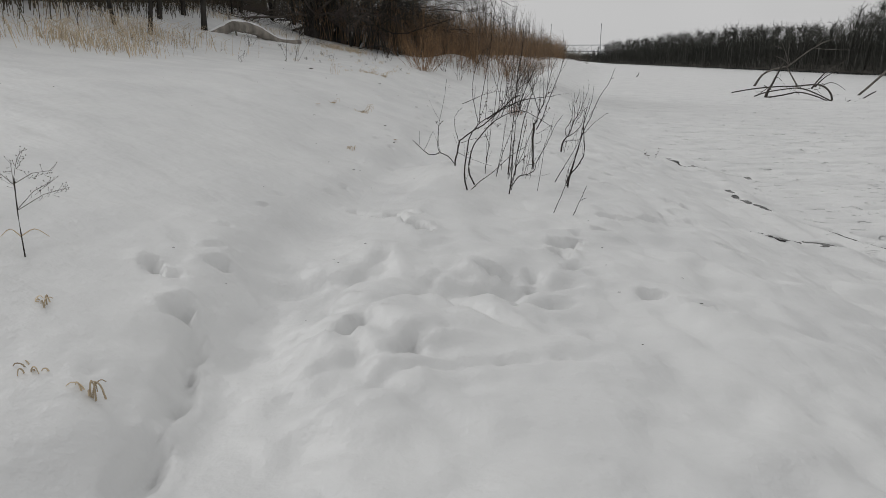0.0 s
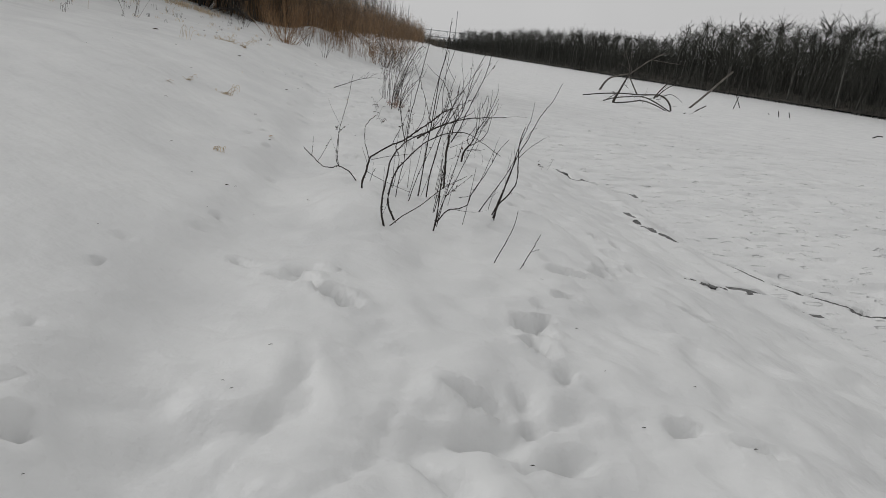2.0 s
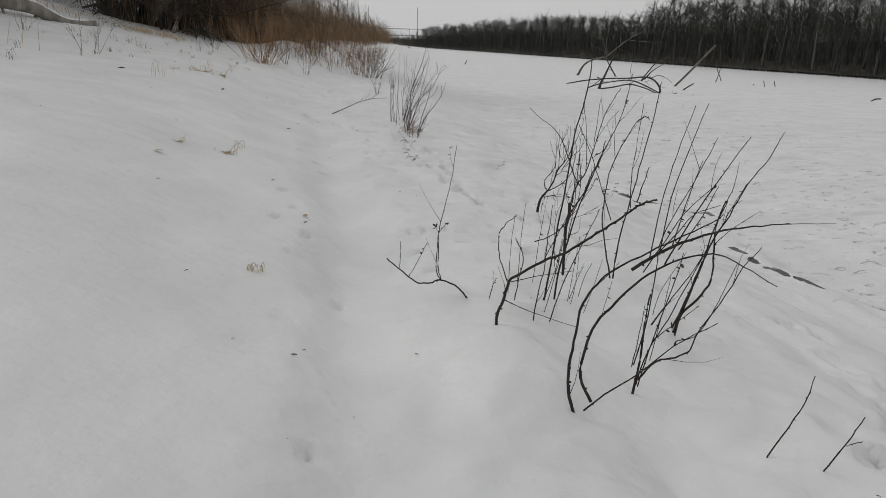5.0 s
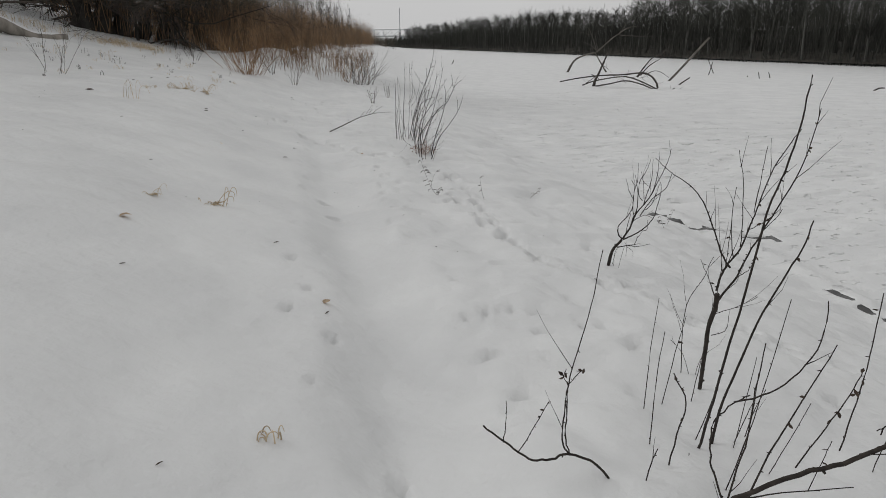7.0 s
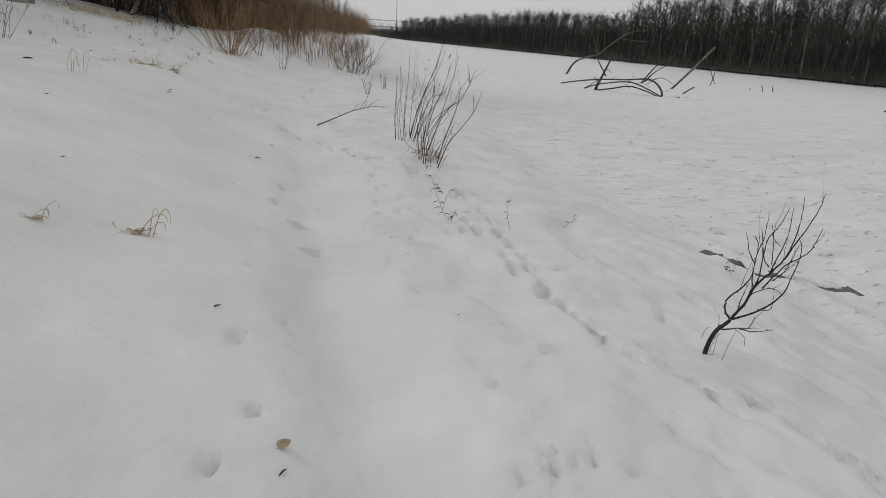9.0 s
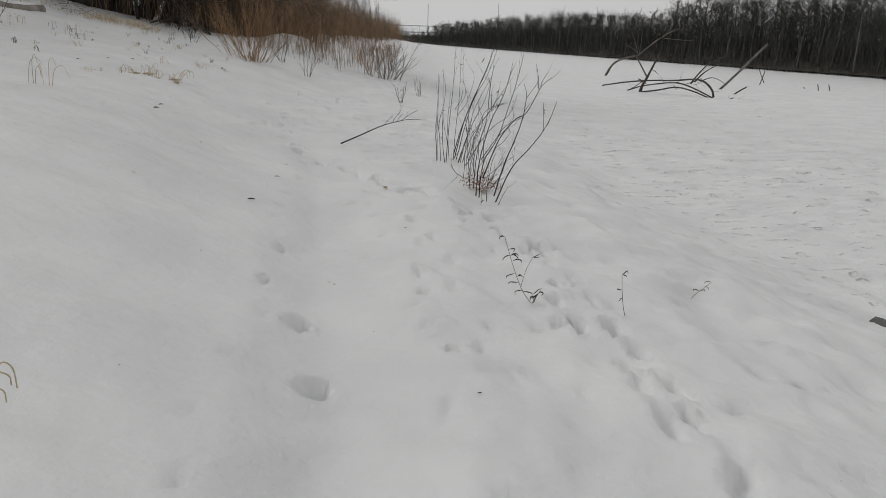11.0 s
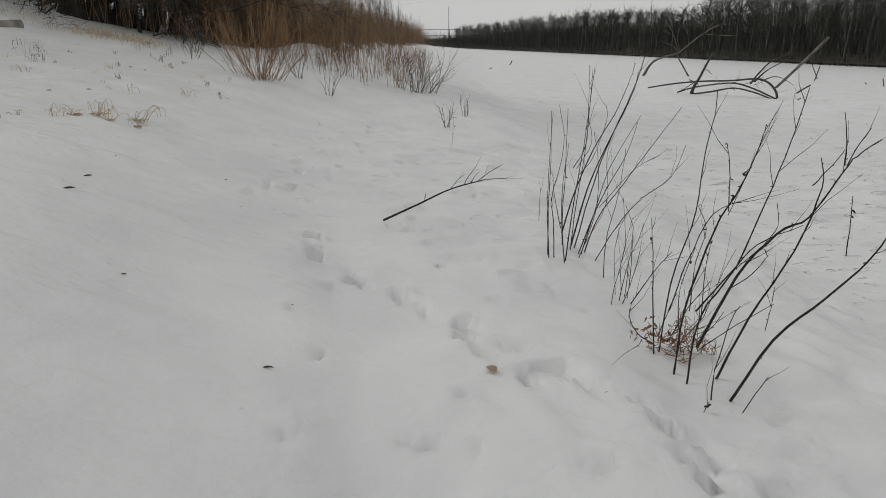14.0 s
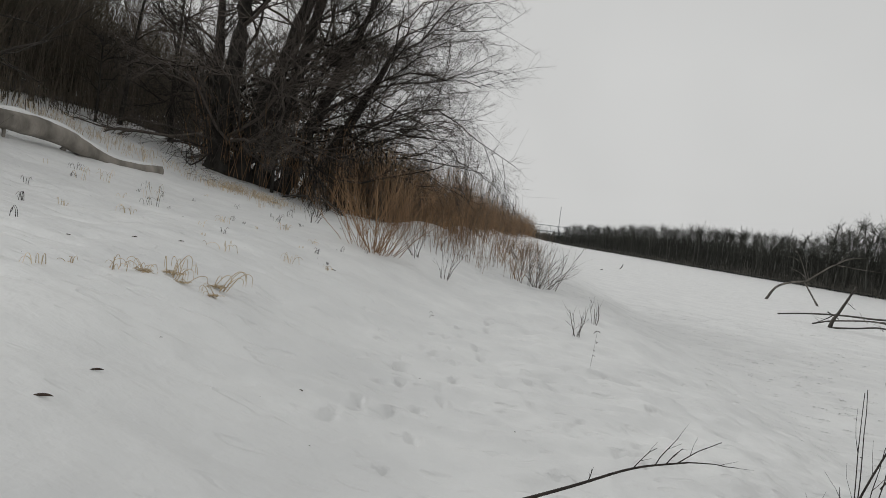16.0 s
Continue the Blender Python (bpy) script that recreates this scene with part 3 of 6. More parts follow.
shrub_b = thing("arching_shrub", 0.69, 6.71, ground_z(0.69, 6.71), "leafless dark shrub with knotty upright stems in snow", "shrub")
stem(shrub_b, 0.69, 6.71, -21, 0.008, 0.004, (0, 0), (0.02, 0.09), (0.03, 0.26), (0.03, 0.44), (0.04, 0.56))
stem(shrub_b, 0.69, 6.71, -21, 0.004, 0.0015, (0.02, 0.05), (0.06, 0.24), (0.14, 0.43), (0.22, 0.65), (0.3, 0.86), (0.35, 0.99), (0.41, 1.13))
stem(shrub_b, 0.69, 6.71, -21, 0.004, 0.0015, (-0, 0.16), (0.04, 0.44), (0.05, 0.69), (0.06, 0.85), (0.14, 1.06), (0.21, 1.23), (0.25, 1.34))
stem(shrub_b, 0.69, 6.71, -21, 0.006, 0.002, (0.03, 0.08), (0.11, 0.19), (0.2, 0.22), (0.27, 0.27), (0.29, 0.36), (0.38, 0.53), (0.46, 0.72), (0.53, 0.83))
stem(shrub_b, 0.69, 6.71, -21, 0.004, 0.002, (0.03, 0.04), (0.08, 0.31), (0.15, 0.65), (0.17, 0.78))
stem(shrub_b, 1.04, 7.09, -21, 0.003, 0.0015, (0, 0), (0.05, 0.31), (0.07, 0.54))
stem(shrub_b, 0.69, 6.71, -21, 0.003, 0.0015, (-0.01, 0.15), (0.01, 0.35), (0.02, 0.5))
stem(shrub_b, 0.69, 6.71, -21, 0.003, 0.0015, (0.08, 0.31), (0.16, 0.39), (0.28, 0.51))
stem(shrub_b, 0.69, 6.71, -21, 0.003, 0.0015, (0.19, 0.31), (0.31, 0.38), (0.43, 0.74))
stem(shrub_b, 1.47, 7.72, -21, 0.003, 0.0015, (0, 0), (0.04, 0.17), (0.18, 0.47))
stem(shrub_b, 0.77, 8.50, -21, 0.003, 0.0015, (0, 0), (0.01, 0.35), (0.03, 0.64))
stem(shrub_b, 0.63, 7.72, -21, 0.003, 0.0015, (0, 0), (0.08, 0.33), (0.15, 0.87))
stem(shrub_b, 0.92, 8.56, -21, 0.003, 0.0015, (0, 0), (0.03, 0.35), (0.05, 0.58))
stem(shrub_b, 0.54, 8.11, -21, 0.003, 0.0015, (0, 0), (0, 0.32), (0.02, 0.58))
stem(shrub_b, 0.84, 8.19, -21, 0.003, 0.0015, (0, 0), (0.09, 0.23), (0.13, 0.48))
stem(shrub_b, 1.08, 8.52, -21, 0.003, 0.0015, (0, 0), (0.03, 0.18), (0.05, 0.36))
stem(shrub_b, 0.99, 8.09, -21, 0.003, 0.0015, (0, 0), (0.07, 0.15), (0.11, 0.25))
stem(shrub_b, 1.08, 8.11, -21, 0.003, 0.0015, (0, 0), (0.05, 0.14), (0.1, 0.25))

shrub_c = thing("arching_shrub", 1.45, 7.42, ground_z(1.45, 7.42), "leafless dark shrub leaning over the snowy slope", "shrub")
stem(shrub_c, 1.45, 7.42, -26, 0.01, 0.004, (0, 0), (0.02, 0.14), (0.11, 0.27), (0.17, 0.41), (0.16, 0.6), (0.15, 0.77), (0.18, 0.93))
stem(shrub_c, 1.45, 7.42, -26, 0.008, 0.0018, (-0.02, 0.05), (0.04, 0.25), (0.09, 0.45), (0.15, 0.67), (0.22, 0.83), (0.3, 1.04), (0.39, 1.19), (0.45, 1.35))
stem(shrub_c, 1.45, 7.42, -26, 0.008, 0.003, (-0.01, 0.02), (0.06, 0.3), (0.11, 0.53), (0.14, 0.72), (0.2, 0.92))
stem(shrub_c, 1.45, 7.42, -26, 0.003, 0.0015, (0.16, 0.64), (0.24, 0.74), (0.39, 0.87))
stem(shrub_c, 1.45, 7.42, -26, 0.003, 0.0015, (0.19, 0.91), (0.22, 1.01), (0.23, 1.16))
stem(shrub_c, 1.45, 7.42, -26, 0.006, 0.002, (-0.15, 0.06), (-0.07, 0.22), (0.04, 0.42), (0.15, 0.67))
stem(shrub_c, 1.45, 7.42, -26, 0.003, 0.0015, (0.2, 0.82), (0.24, 0.9), (0.28, 0.93))

willow_a = thing("low_willow", 0.14, 7.27, ground_z(0.14, 7.27), "low bare willow with a horizontal branch and upright shoots", "shrub")
stem(willow_a, 0.14, 7.27, -28, 0.016, 0.005, (0, 0), (0, 0.07), (0.03, 0.15), (0.06, 0.28), (0.1, 0.32), (0.24, 0.42), (0.35, 0.48), (0.44, 0.55), (0.5, 0.6), (0.57, 0.66), (0.65, 0.73), (0.71, 0.78), (0.78, 0.81))
stem(willow_a, 0.14, 7.27, -28, 0.006, 0.002, (0.05, 0.26), (0.01, 0.36), (-0.01, 0.45), (-0.01, 0.55), (0.04, 0.62), (0.08, 0.65))
stem(willow_a, 0.14, 7.27, -28, 0.005, 0.0015, (0.57, 0.67), (0.52, 0.8), (0.45, 0.98), (0.37, 1.15))
stem(willow_a, 0.14, 7.27, -28, 0.005, 0.0015, (0.66, 0.74), (0.65, 0.89), (0.66, 1.09), (0.67, 1.27))
stem(willow_a, 0.14, 7.27, -28, 0.004, 0.0015, (0.35, 0.49), (0.37, 0.66), (0.38, 0.81), (0.38, 1))
stem(willow_a, 0.14, 7.27, -28, 0.004, 0.0015, (0.24, 0.42), (0.3, 0.56), (0.35, 0.68), (0.37, 0.77))
stem(willow_a, 0.14, 7.27, -28, 0.005, 0.0015, (0.07, 0.27), (0.22, 0.32), (0.41, 0.37))
stem(willow_a, 0.14, 7.27, -28, 0.005, 0.0015, (0.03, 0.16), (0.2, 0.1), (0.44, 0.04))
stem(willow_a, 0.14, 7.27, -28, 0.006, 0.002, (0.69, 0.77), (0.71, 0.86), (0.73, 0.96))
stem(willow_a, 0.14, 7.27, -28, 0.004, 0.0015, (0.45, 0.56), (0.46, 0.59), (0.44, 0.57))

willow_b = thing("low_willow", 0.19, 7.8, ground_z(0.19, 7.8), "low bare willow with a branch creeping over the snow", "shrub")
stem(willow_b, 0.19, 7.80, -14, 0.01, 0.004, (0, 0), (-0.11, 0.06), (-0.23, 0.12), (-0.3, 0.1), (-0.38, 0.1), (-0.44, 0.14), (-0.51, 0.2), (-0.58, 0.26))
stem(willow_b, 0.19, 7.80, -14, 0.007, 0.0016, (-0.23, 0.12), (-0.26, 0.19), (-0.26, 0.31), (-0.25, 0.44), (-0.22, 0.59), (-0.18, 0.77), (-0.15, 0.99))
stem(willow_b, 0.19, 7.80, -14, 0.005, 0.003, (-0.23, 0.12), (-0.25, 0.22), (-0.25, 0.35), (-0.25, 0.44))
stem(willow_b, 0.19, 7.80, -14, 0.004, 0.0015, (-0.44, 0.14), (-0.39, 0.23), (-0.32, 0.37))
stem(willow_b, 0.19, 7.80, -14, 0.004, 0.0015, (-0.5, 0.19), (-0.49, 0.28), (-0.49, 0.38))
stem(willow_b, 0.19, 7.80, -14, 0.003, 0.0015, (-0.25, 0.44), (-0.22, 0.48), (-0.19, 0.51))
stem(willow_b, 0.19, 7.80, -14, 0.003, 0.0015, (-0.25, 0.44), (-0.27, 0.48), (-0.26, 0.51))

young_tree = thing("young_tree", 1.21, 8.6, ground_z(1.21, 8.6), "thin bare young tree with a twiggy top in snow", "young tree")
stem(young_tree, 1.21, 8.6, -37, 0.017, 0.014, (0, 0), (-0, 0.19), (0, 0.41), (0.02, 0.53), (0.02, 0.62))
stem(young_tree, 1.21, 8.6, -37, 0.012, 0.002, (0.02, 0.53), (0.06, 0.6), (0.11, 0.7), (0.14, 0.79), (0.2, 0.96), (0.27, 1.13), (0.33, 1.29), (0.36, 1.44), (0.38, 1.6))
stem(young_tree, 1.21, 8.6, -37, 0.012, 0.002, (0.02, 0.61), (0.03, 0.69), (0.06, 0.77), (0.11, 0.86), (0.14, 0.99), (0.16, 1.07), (0.2, 1.26), (0.26, 1.41), (0.31, 1.5))
stem(young_tree, 1.21, 8.6, -37, 0.009, 0.0015, (0.07, 0.75), (0.02, 0.83), (-0.04, 0.97), (-0.1, 1.1), (-0.17, 1.18), (-0.28, 1.25), (-0.36, 1.32))
stem(young_tree, 1.21, 8.6, -37, 0.005, 0.0015, (0.11, 0.87), (0.1, 1.04), (0.08, 1.22), (0.04, 1.38))
stem(young_tree, 1.21, 8.6, -37, 0.005, 0.0015, (0.08, 0.8), (0.05, 1), (0.05, 1.19))
stem(young_tree, 1.21, 8.6, -37, 0.005, 0.0015, (0.15, 1.06), (0.16, 1.25), (0.17, 1.41))
stem(young_tree, 1.21, 8.6, -37, 0.004, 0.0013, (0.14, 0.97), (0.21, 1.02), (0.27, 1.09))
stem(young_tree, 1.21, 8.6, -37, 0.004, 0.0013, (0.02, 0.47), (0.12, 0.52), (0.23, 0.6))
stem(young_tree, 1.21, 8.6, -37, 0.005, 0.0013, (0.02, 0.34), (0.09, 0.38), (0.1, 0.5))
stem(young_tree, 1.21, 8.6, -37, 0.004, 0.0013, (0.02, 0.57), (-0.03, 0.68), (-0.08, 0.78))
stem(young_tree, 1.21, 8.6, -37, 0.004, 0.0013, (0.05, 0.75), (0.05, 0.89), (0.05, 1.01))
stem(young_tree, 1.21, 8.6, -37, 0.004, 0.0013, (0.02, 0.61), (0.03, 0.73), (0.02, 0.84))
stem(young_tree, 1.21, 8.6, -37, 0.004, 0.0013, (0.11, 0.7), (0.16, 0.74), (0.19, 0.82))
stem(young_tree, 1.21, 8.6, -37, 0.004, 0.0013, (0.2, 0.96), (0.26, 1.05), (0.28, 1.09))
stem(young_tree, 1.23, 8.79, -37, 0.005, 0.0015, (0, 0), (-0.02, 0.18), (-0.02, 0.45), (0.04, 0.61), (0.09, 0.77))
stem(young_tree, 1.28, 8.75, -37, 0.003, 0.0013, (0, 0), (-0.07, 0.12), (-0.15, 0.21))
stem(young_tree, 1.29, 8.76, -37, 0.003, 0.0013, (0, 0), (0.02, 0.08), (0.05, 0.15))

tall_shrub = thing("tall_shrub", 0.49, 7.55, ground_z(0.49, 7.55), "thin straight dark shoots standing in snow beside a willow", "shrub")
stem(tall_shrub, 0.49, 7.55, -38, 0.008, 0.002, (0, 0), (0.01, 0.12), (0.04, 0.33), (0.05, 0.56), (0.06, 0.75))
stem(tall_shrub, 0.81, 8.11, -38, 0.013, 0.003, (0, 0), (0.03, 0.14), (0.05, 0.32), (0.08, 0.59), (0.12, 0.9), (0.15, 1.22), (0.19, 1.4), (0.22, 1.6), (0.23, 1.78))
stem(tall_shrub, 0.91, 8.13, -38, 0.013, 0.003, (0, 0), (0.02, 0.2), (0.07, 0.44), (0.12, 0.68), (0.19, 0.9), (0.25, 1.06), (0.27, 1.19))
stem(tall_shrub, 0.49, 7.55, -38, 0.006, 0.002, (-0.02, 0.52), (0.09, 0.58), (0.17, 0.68), (0.22, 0.81), (0.22, 0.96))
stem(tall_shrub, 0.61, 7.61, -38, 0.008, 0.002, (0, 0), (0.09, 0.27), (0.18, 0.53), (0.26, 0.75))
stem(tall_shrub, 0.51, 7.94, -38, 0.007, 0.003, (0, 0), (0.03, 0.16), (0.05, 0.32), (-0.01, 0.45))
stem(tall_shrub, 0.25, 7.74, -38, 0.006, 0.002, (0, 0), (0.02, 0.07), (0.04, 0.13))
stem(tall_shrub, 1.00, 7.87, -38, 0.004, 0.0015, (0, 0), (0.07, 0.19), (0.12, 0.43))
stem(tall_shrub, 1.03, 7.67, -38, 0.004, 0.0015, (0, 0), (0.04, 0.16), (0.06, 0.27))
stem(tall_shrub, 0.98, 8.06, -38, 0.004, 0.0015, (0, 0), (0.03, 0.27), (0.05, 0.49))
stem(tall_shrub, 0.98, 8.01, -38, 0.004, 0.0015, (0, 0), (0.03, 0.23), (0.03, 0.44))
stem(tall_shrub, 0.92, 7.60, -38, 0.004, 0.0015, (0, 0), (0.05, -0.04), (0.1, -0.08))

twig_a = thing("snow_twig", 1.05, 6.17, ground_z(1.05, 6.17), "single bare dark twig sticking out of snow", "twig", "twigs in the snow")
stem(twig_a, 1.05, 6.17, -29, 0.004, 0.002, (0, 0), (0.1, 0.18), (0.15, 0.34), (0.16, 0.45))

twig_b = thing("snow_twig", 1.21, 6.00, ground_z(1.21, 6.00), "forked bare dark twig sticking out of snow", "twig", "twigs in the snow")
stem(twig_b, 1.21, 6.00, -32, 0.004, 0.002, (0, 0), (0.09, 0.15), (0.14, 0.29))
stem(twig_b, 1.21, 6.00, -32, 0.002, 0.0015, (0.1, 0.15), (0.13, 0.17), (0.15, 0.18))

sapling = thing("sapling", 1.98, 10.92, ground_z(1.98, 10.92), "leaning bare dark sapling above the cracked shore ice", "sapling")
stem(sapling, 1.98, 10.92, -43, 0.017, 0.012, (0, 0), (0.04, 0.15), (0.12, 0.27))
stem(sapling, 1.98, 10.92, -43, 0.007, 0.0018, (0.12, 0.27), (0.08, 0.32), (0.08, 0.4), (0.14, 0.48), (0.19, 0.58), (0.19, 0.72), (0.21, 0.82), (0.21, 0.99))
stem(sapling, 1.98, 10.92, -43, 0.01, 0.0018, (0.12, 0.27), (0.18, 0.39), (0.21, 0.5), (0.28, 0.61), (0.34, 0.71), (0.38, 0.82), (0.45, 1.01), (0.47, 1.13))
stem(sapling, 1.98, 10.92, -43, 0.006, 0.0018, (0.18, 0.37), (0.22, 0.53), (0.23, 0.61), (0.23, 0.81), (0.28, 0.92), (0.31, 1.03))
stem(sapling, 1.98, 10.92, -43, 0.005, 0.0018, (0.28, 0.61), (0.3, 0.71), (0.33, 0.85), (0.33, 1.03))
stem(sapling, 1.98, 10.92, -43, 0.005, 0.0018, (0.34, 0.71), (0.37, 0.83), (0.38, 0.97), (0.37, 1.1))
stem(sapling, 1.98, 10.92, -43, 0.007, 0.0018, (0.13, 0.27), (0.26, 0.36), (0.36, 0.47), (0.4, 0.61), (0.42, 0.75), (0.41, 0.83))
stem(sapling, 1.98, 10.92, -43, 0.005, 0.0018, (0.26, 0.51), (0.35, 0.67), (0.45, 0.77), (0.48, 0.85), (0.5, 0.93))
stem(sapling, 1.98, 10.92, -43, 0.004, 0.0018, (0.19, 0.66), (0.15, 0.72), (0.11, 0.84))
stem(sapling, 1.98, 10.92, -43, 0.006, 0.0018, (0.08, 0.19), (0.18, 0.22), (0.29, 0.25))
stem(sapling, 1.98, 10.92, -43, 0.004, 0.0018, (0.18, 0.22), (0.26, 0.22), (0.37, 0.26))
stem(sapling, 1.98, 10.92, -43, 0.004, 0.0018, (0.27, 0.65), (0.23, 0.71), (0.19, 0.88))
stem(sapling, 1.98, 10.92, -43, 0.003, 0.0018, (0.23, 0.23), (0.25, 0.29), (0.25, 0.32))
stem(sapling, 1.98, 10.92, -43, 0.003, 0.0018, (0.28, 0.37), (0.33, 0.39), (0.33, 0.48))
stem(sapling, 1.98, 10.92, -43, 0.004, 0.0018, (0.21, 0.5), (0.19, 0.58), (0.19, 0.77), (0.16, 0.83))
stem(sapling, 1.98, 10.92, -43, 0.004, 0.0018, (0.3, 0.57), (0.34, 0.61), (0.37, 0.68), (0.4, 0.81))
stem(sapling, 1.98, 10.92, -43, 0.003, 0.0018, (0.28, 0.67), (0.27, 0.79), (0.24, 0.91))
stem(sapling, 1.98, 10.92, -43, 0.002, 0.0018, (0.25, 0.85), (0.28, 0.81), (0.31, 0.79))
stem(sapling, 1.98, 10.92, -43, 0.002, 0.0018, (0.16, 0.21), (0.22, 0.17), (0.23, 0.11))
stem(sapling, 1.98, 10.92, -43, 0.004, 0.0018, (0.19, 0.43), (0.22, 0.47), (0.3, 0.52), (0.37, 0.5))
stem(sapling, 1.98, 10.92, -43, 0.004, 0.0018, (0.15, 0.34), (0.16, 0.43), (0.18, 0.53))
stem(sapling, 2.03, 10.93, -43, 0.002, 0.001, (0, 0), (0.02, 0.08), (0.04, 0.18))
stem(sapling, 2.02, 10.88, -43, 0.002, 0.001, (0, 0), (0.01, 0.12), (0.03, 0.18))
stem(sapling, 2.01, 10.80, -44, 0.002, 0.001, (0, 0), (0.04, 0.14), (0.06, 0.23))
stem(sapling, 2.44, 11.32, -43, 0.002, 0.001, (0, -0.01), (0, 0.08), (-0.01, 0.16))
stem(sapling, 2.12, 11.13, -42, 0.002, 0.001, (0, 0), (0.03, 0.07), (0.06, 0.09))

back_clump = thing("willow_shrub", 1.79, 18.80, ground_z(1.79, 18.80), "bare willow shrub of many thin upright stems in snow", "shrub")
stem(back_clump, 1.79, 18.80, -17, 0.005, 0.0016, (0, 0), (-0.01, 0.39), (-0.01, 0.78), (-0.02, 1.17))
stem(back_clump, 1.83, 18.74, -18, 0.005, 0.0016, (0, 0), (-0.03, 0.32), (-0.05, 0.5), (0.03, 0.91), (-0.02, 1.23))
stem(back_clump, 1.87, 18.64, -18, 0.006, 0.0016, (0, 0), (0.03, 0.47), (0.07, 0.95), (0.1, 1.52))
stem(back_clump, 2.23, 19.59, -19, 0.008, 0.0016, (0, 0), (0.13, 0.42), (0.28, 0.81), (0.44, 1.1), (0.55, 1.38), (0.6, 1.56))
stem(back_clump, 2.11, 19.09, -19, 0.008, 0.0016, (0, 0), (0.1, 0.41), (0.22, 0.78), (0.35, 1.08), (0.45, 1.34), (0.47, 1.48))
stem(back_clump, 2.14, 18.97, -19, 0.006, 0.0016, (0, 0.01), (0.16, 0.5), (0.33, 0.86), (0.41, 1.15))
stem(back_clump, 2.21, 19.03, -20, 0.006, 0.0016, (0, 0), (0.11, 0.31), (0.3, 0.62), (0.54, 1.01), (0.7, 1.26))
stem(back_clump, 2.18, 18.80, -20, 0.005, 0.0016, (0, 0), (0.19, 0.29), (0.38, 0.54), (0.59, 0.71), (0.69, 0.98))
stem(back_clump, 2.12, 19.11, -19, 0.004, 0.0015, (-0.09, 0.15), (-0.16, 0.47), (-0.18, 0.65))
stem(back_clump, 2.12, 19.11, -19, 0.003, 0.0015, (0.02, 0.68), (0.13, 0.9), (0.09, 1.11))
stem(back_clump, 2.03, 18.25, -21, 0.004, 0.0016, (0, 0), (-0.01, 0.26), (0.06, 0.65), (0.09, 0.98))
stem(back_clump, 2.12, 19.11, -19, 0.003, 0.0015, (-0.28, 0.21), (-0.28, 0.34), (-0.28, 0.5))
stem(back_clump, 2.10, 18.92, -19, 0.004, 0.0016, (0, 0), (0.14, 0.38), (0.14, 0.8), (0.09, 1.06))
stem(back_clump, 2.12, 19.11, -19, 0.004, 0.0015, (-0.01, 0.68), (0.09, 0.93), (0.07, 1.53))
stem(back_clump, 2.12, 19.11, -19, 0.003, 0.0015, (0.04, 0.62), (0.15, 0.78), (0.24, 1.08), (0.23, 1.22))
stem(back_clump, 2.12, 19.11, -19, 0.003, 0.0015, (0.23, 0.34), (0.5, 0.68), (0.71, 0.81))
stem(back_clump, 2.32, 19.29, -20, 0.003, 0.0016, (0, 0), (0.2, 0.36), (0.18, 0.78), (0.24, 0.99))
stem(back_clump, 2.12, 19.05, -19, 0.006, 0.0016, (0, 0), (0.2, 0.75), (0.42, 1.34), (0.49, 1.6), (0.52, 1.82), (0.51, 2.12))
stem(back_clump, 1.76, 18.68, -17, 0.005, 0.0016, (0, 0), (-0.03, 0.32), (-0.03, 0.63), (-0.01, 1.13))
stem(back_clump, 1.84, 18.55, -17, 0.005, 0.0016, (0, 0), (-0.05, 0.35), (-0.05, 0.71), (-0.06, 1.22))
stem(back_clump, 2.08, 19.01, -17, 0.005, 0.0016, (0, 0), (0.02, 0.42), (0.06, 0.93), (0.06, 1.53))
stem(back_clump, 2.04, 19.07, -17, 0.005, 0.0016, (0, 0), (-0.04, 0.46), (-0.01, 0.9))
stem(back_clump, 2.17, 19.0, -17, 0.005, 0.0016, (0, 0), (0.11, 0.45), (0.2, 0.8), (0.39, 1.2))

front_clump = thing("willow_shrub", 1.73, 17.01, ground_z(1.73, 17.01), "bare willow shrub with russet dead leaves at its foot", "shrub")
stem(front_clump, 1.73, 17.01, -22, 0.005, 0.0018, (0, 0), (-0.04, 0.32), (-0.06, 0.55), (-0.09, 0.8))
stem(front_clump, 1.76, 17.02, -23, 0.005, 0.0018, (0, 0), (0.03, 0.42), (0.12, 0.83), (0.13, 1.14), (0.16, 1.33), (0.16, 1.47))
stem(front_clump, 1.73, 16.81, -23, 0.007, 0.0018, (0, 0), (0.02, 0.37), (0.12, 0.81), (0.22, 1.04), (0.28, 1.23), (0.3, 1.35))
stem(front_clump, 1.72, 16.68, -24, 0.006, 0.0018, (0, 0), (0.03, 0.37), (0.17, 0.65), (0.27, 0.99), (0.34, 1.27), (0.39, 1.52))
stem(front_clump, 1.88, 16.69, -25, 0.008, 0.0018, (0, 0), (0.12, 0.38), (0.26, 0.77), (0.31, 1.08), (0.28, 1.22))
stem(front_clump, 1.83, 16.51, -26, 0.008, 0.0018, (0, 0), (0.17, 0.36), (0.35, 0.6), (0.48, 0.79), (0.55, 0.95), (0.59, 1.09))
stem(front_clump, 1.76, 16.52, -25, 0.004, 0.0018, (0, -0.01), (0, 0.17), (0.04, 0.44), (0.07, 0.52))
stem(front_clump, 1.82, 16.40, -26, 0.003, 0.0018, (0, 0), (0.07, 0.1), (0.12, 0.2))
stem(front_clump, 1.68, 16.44, -24, 0.002, 0.0018, (-0.01, 0), (0, 0.04), (0, 0.05))
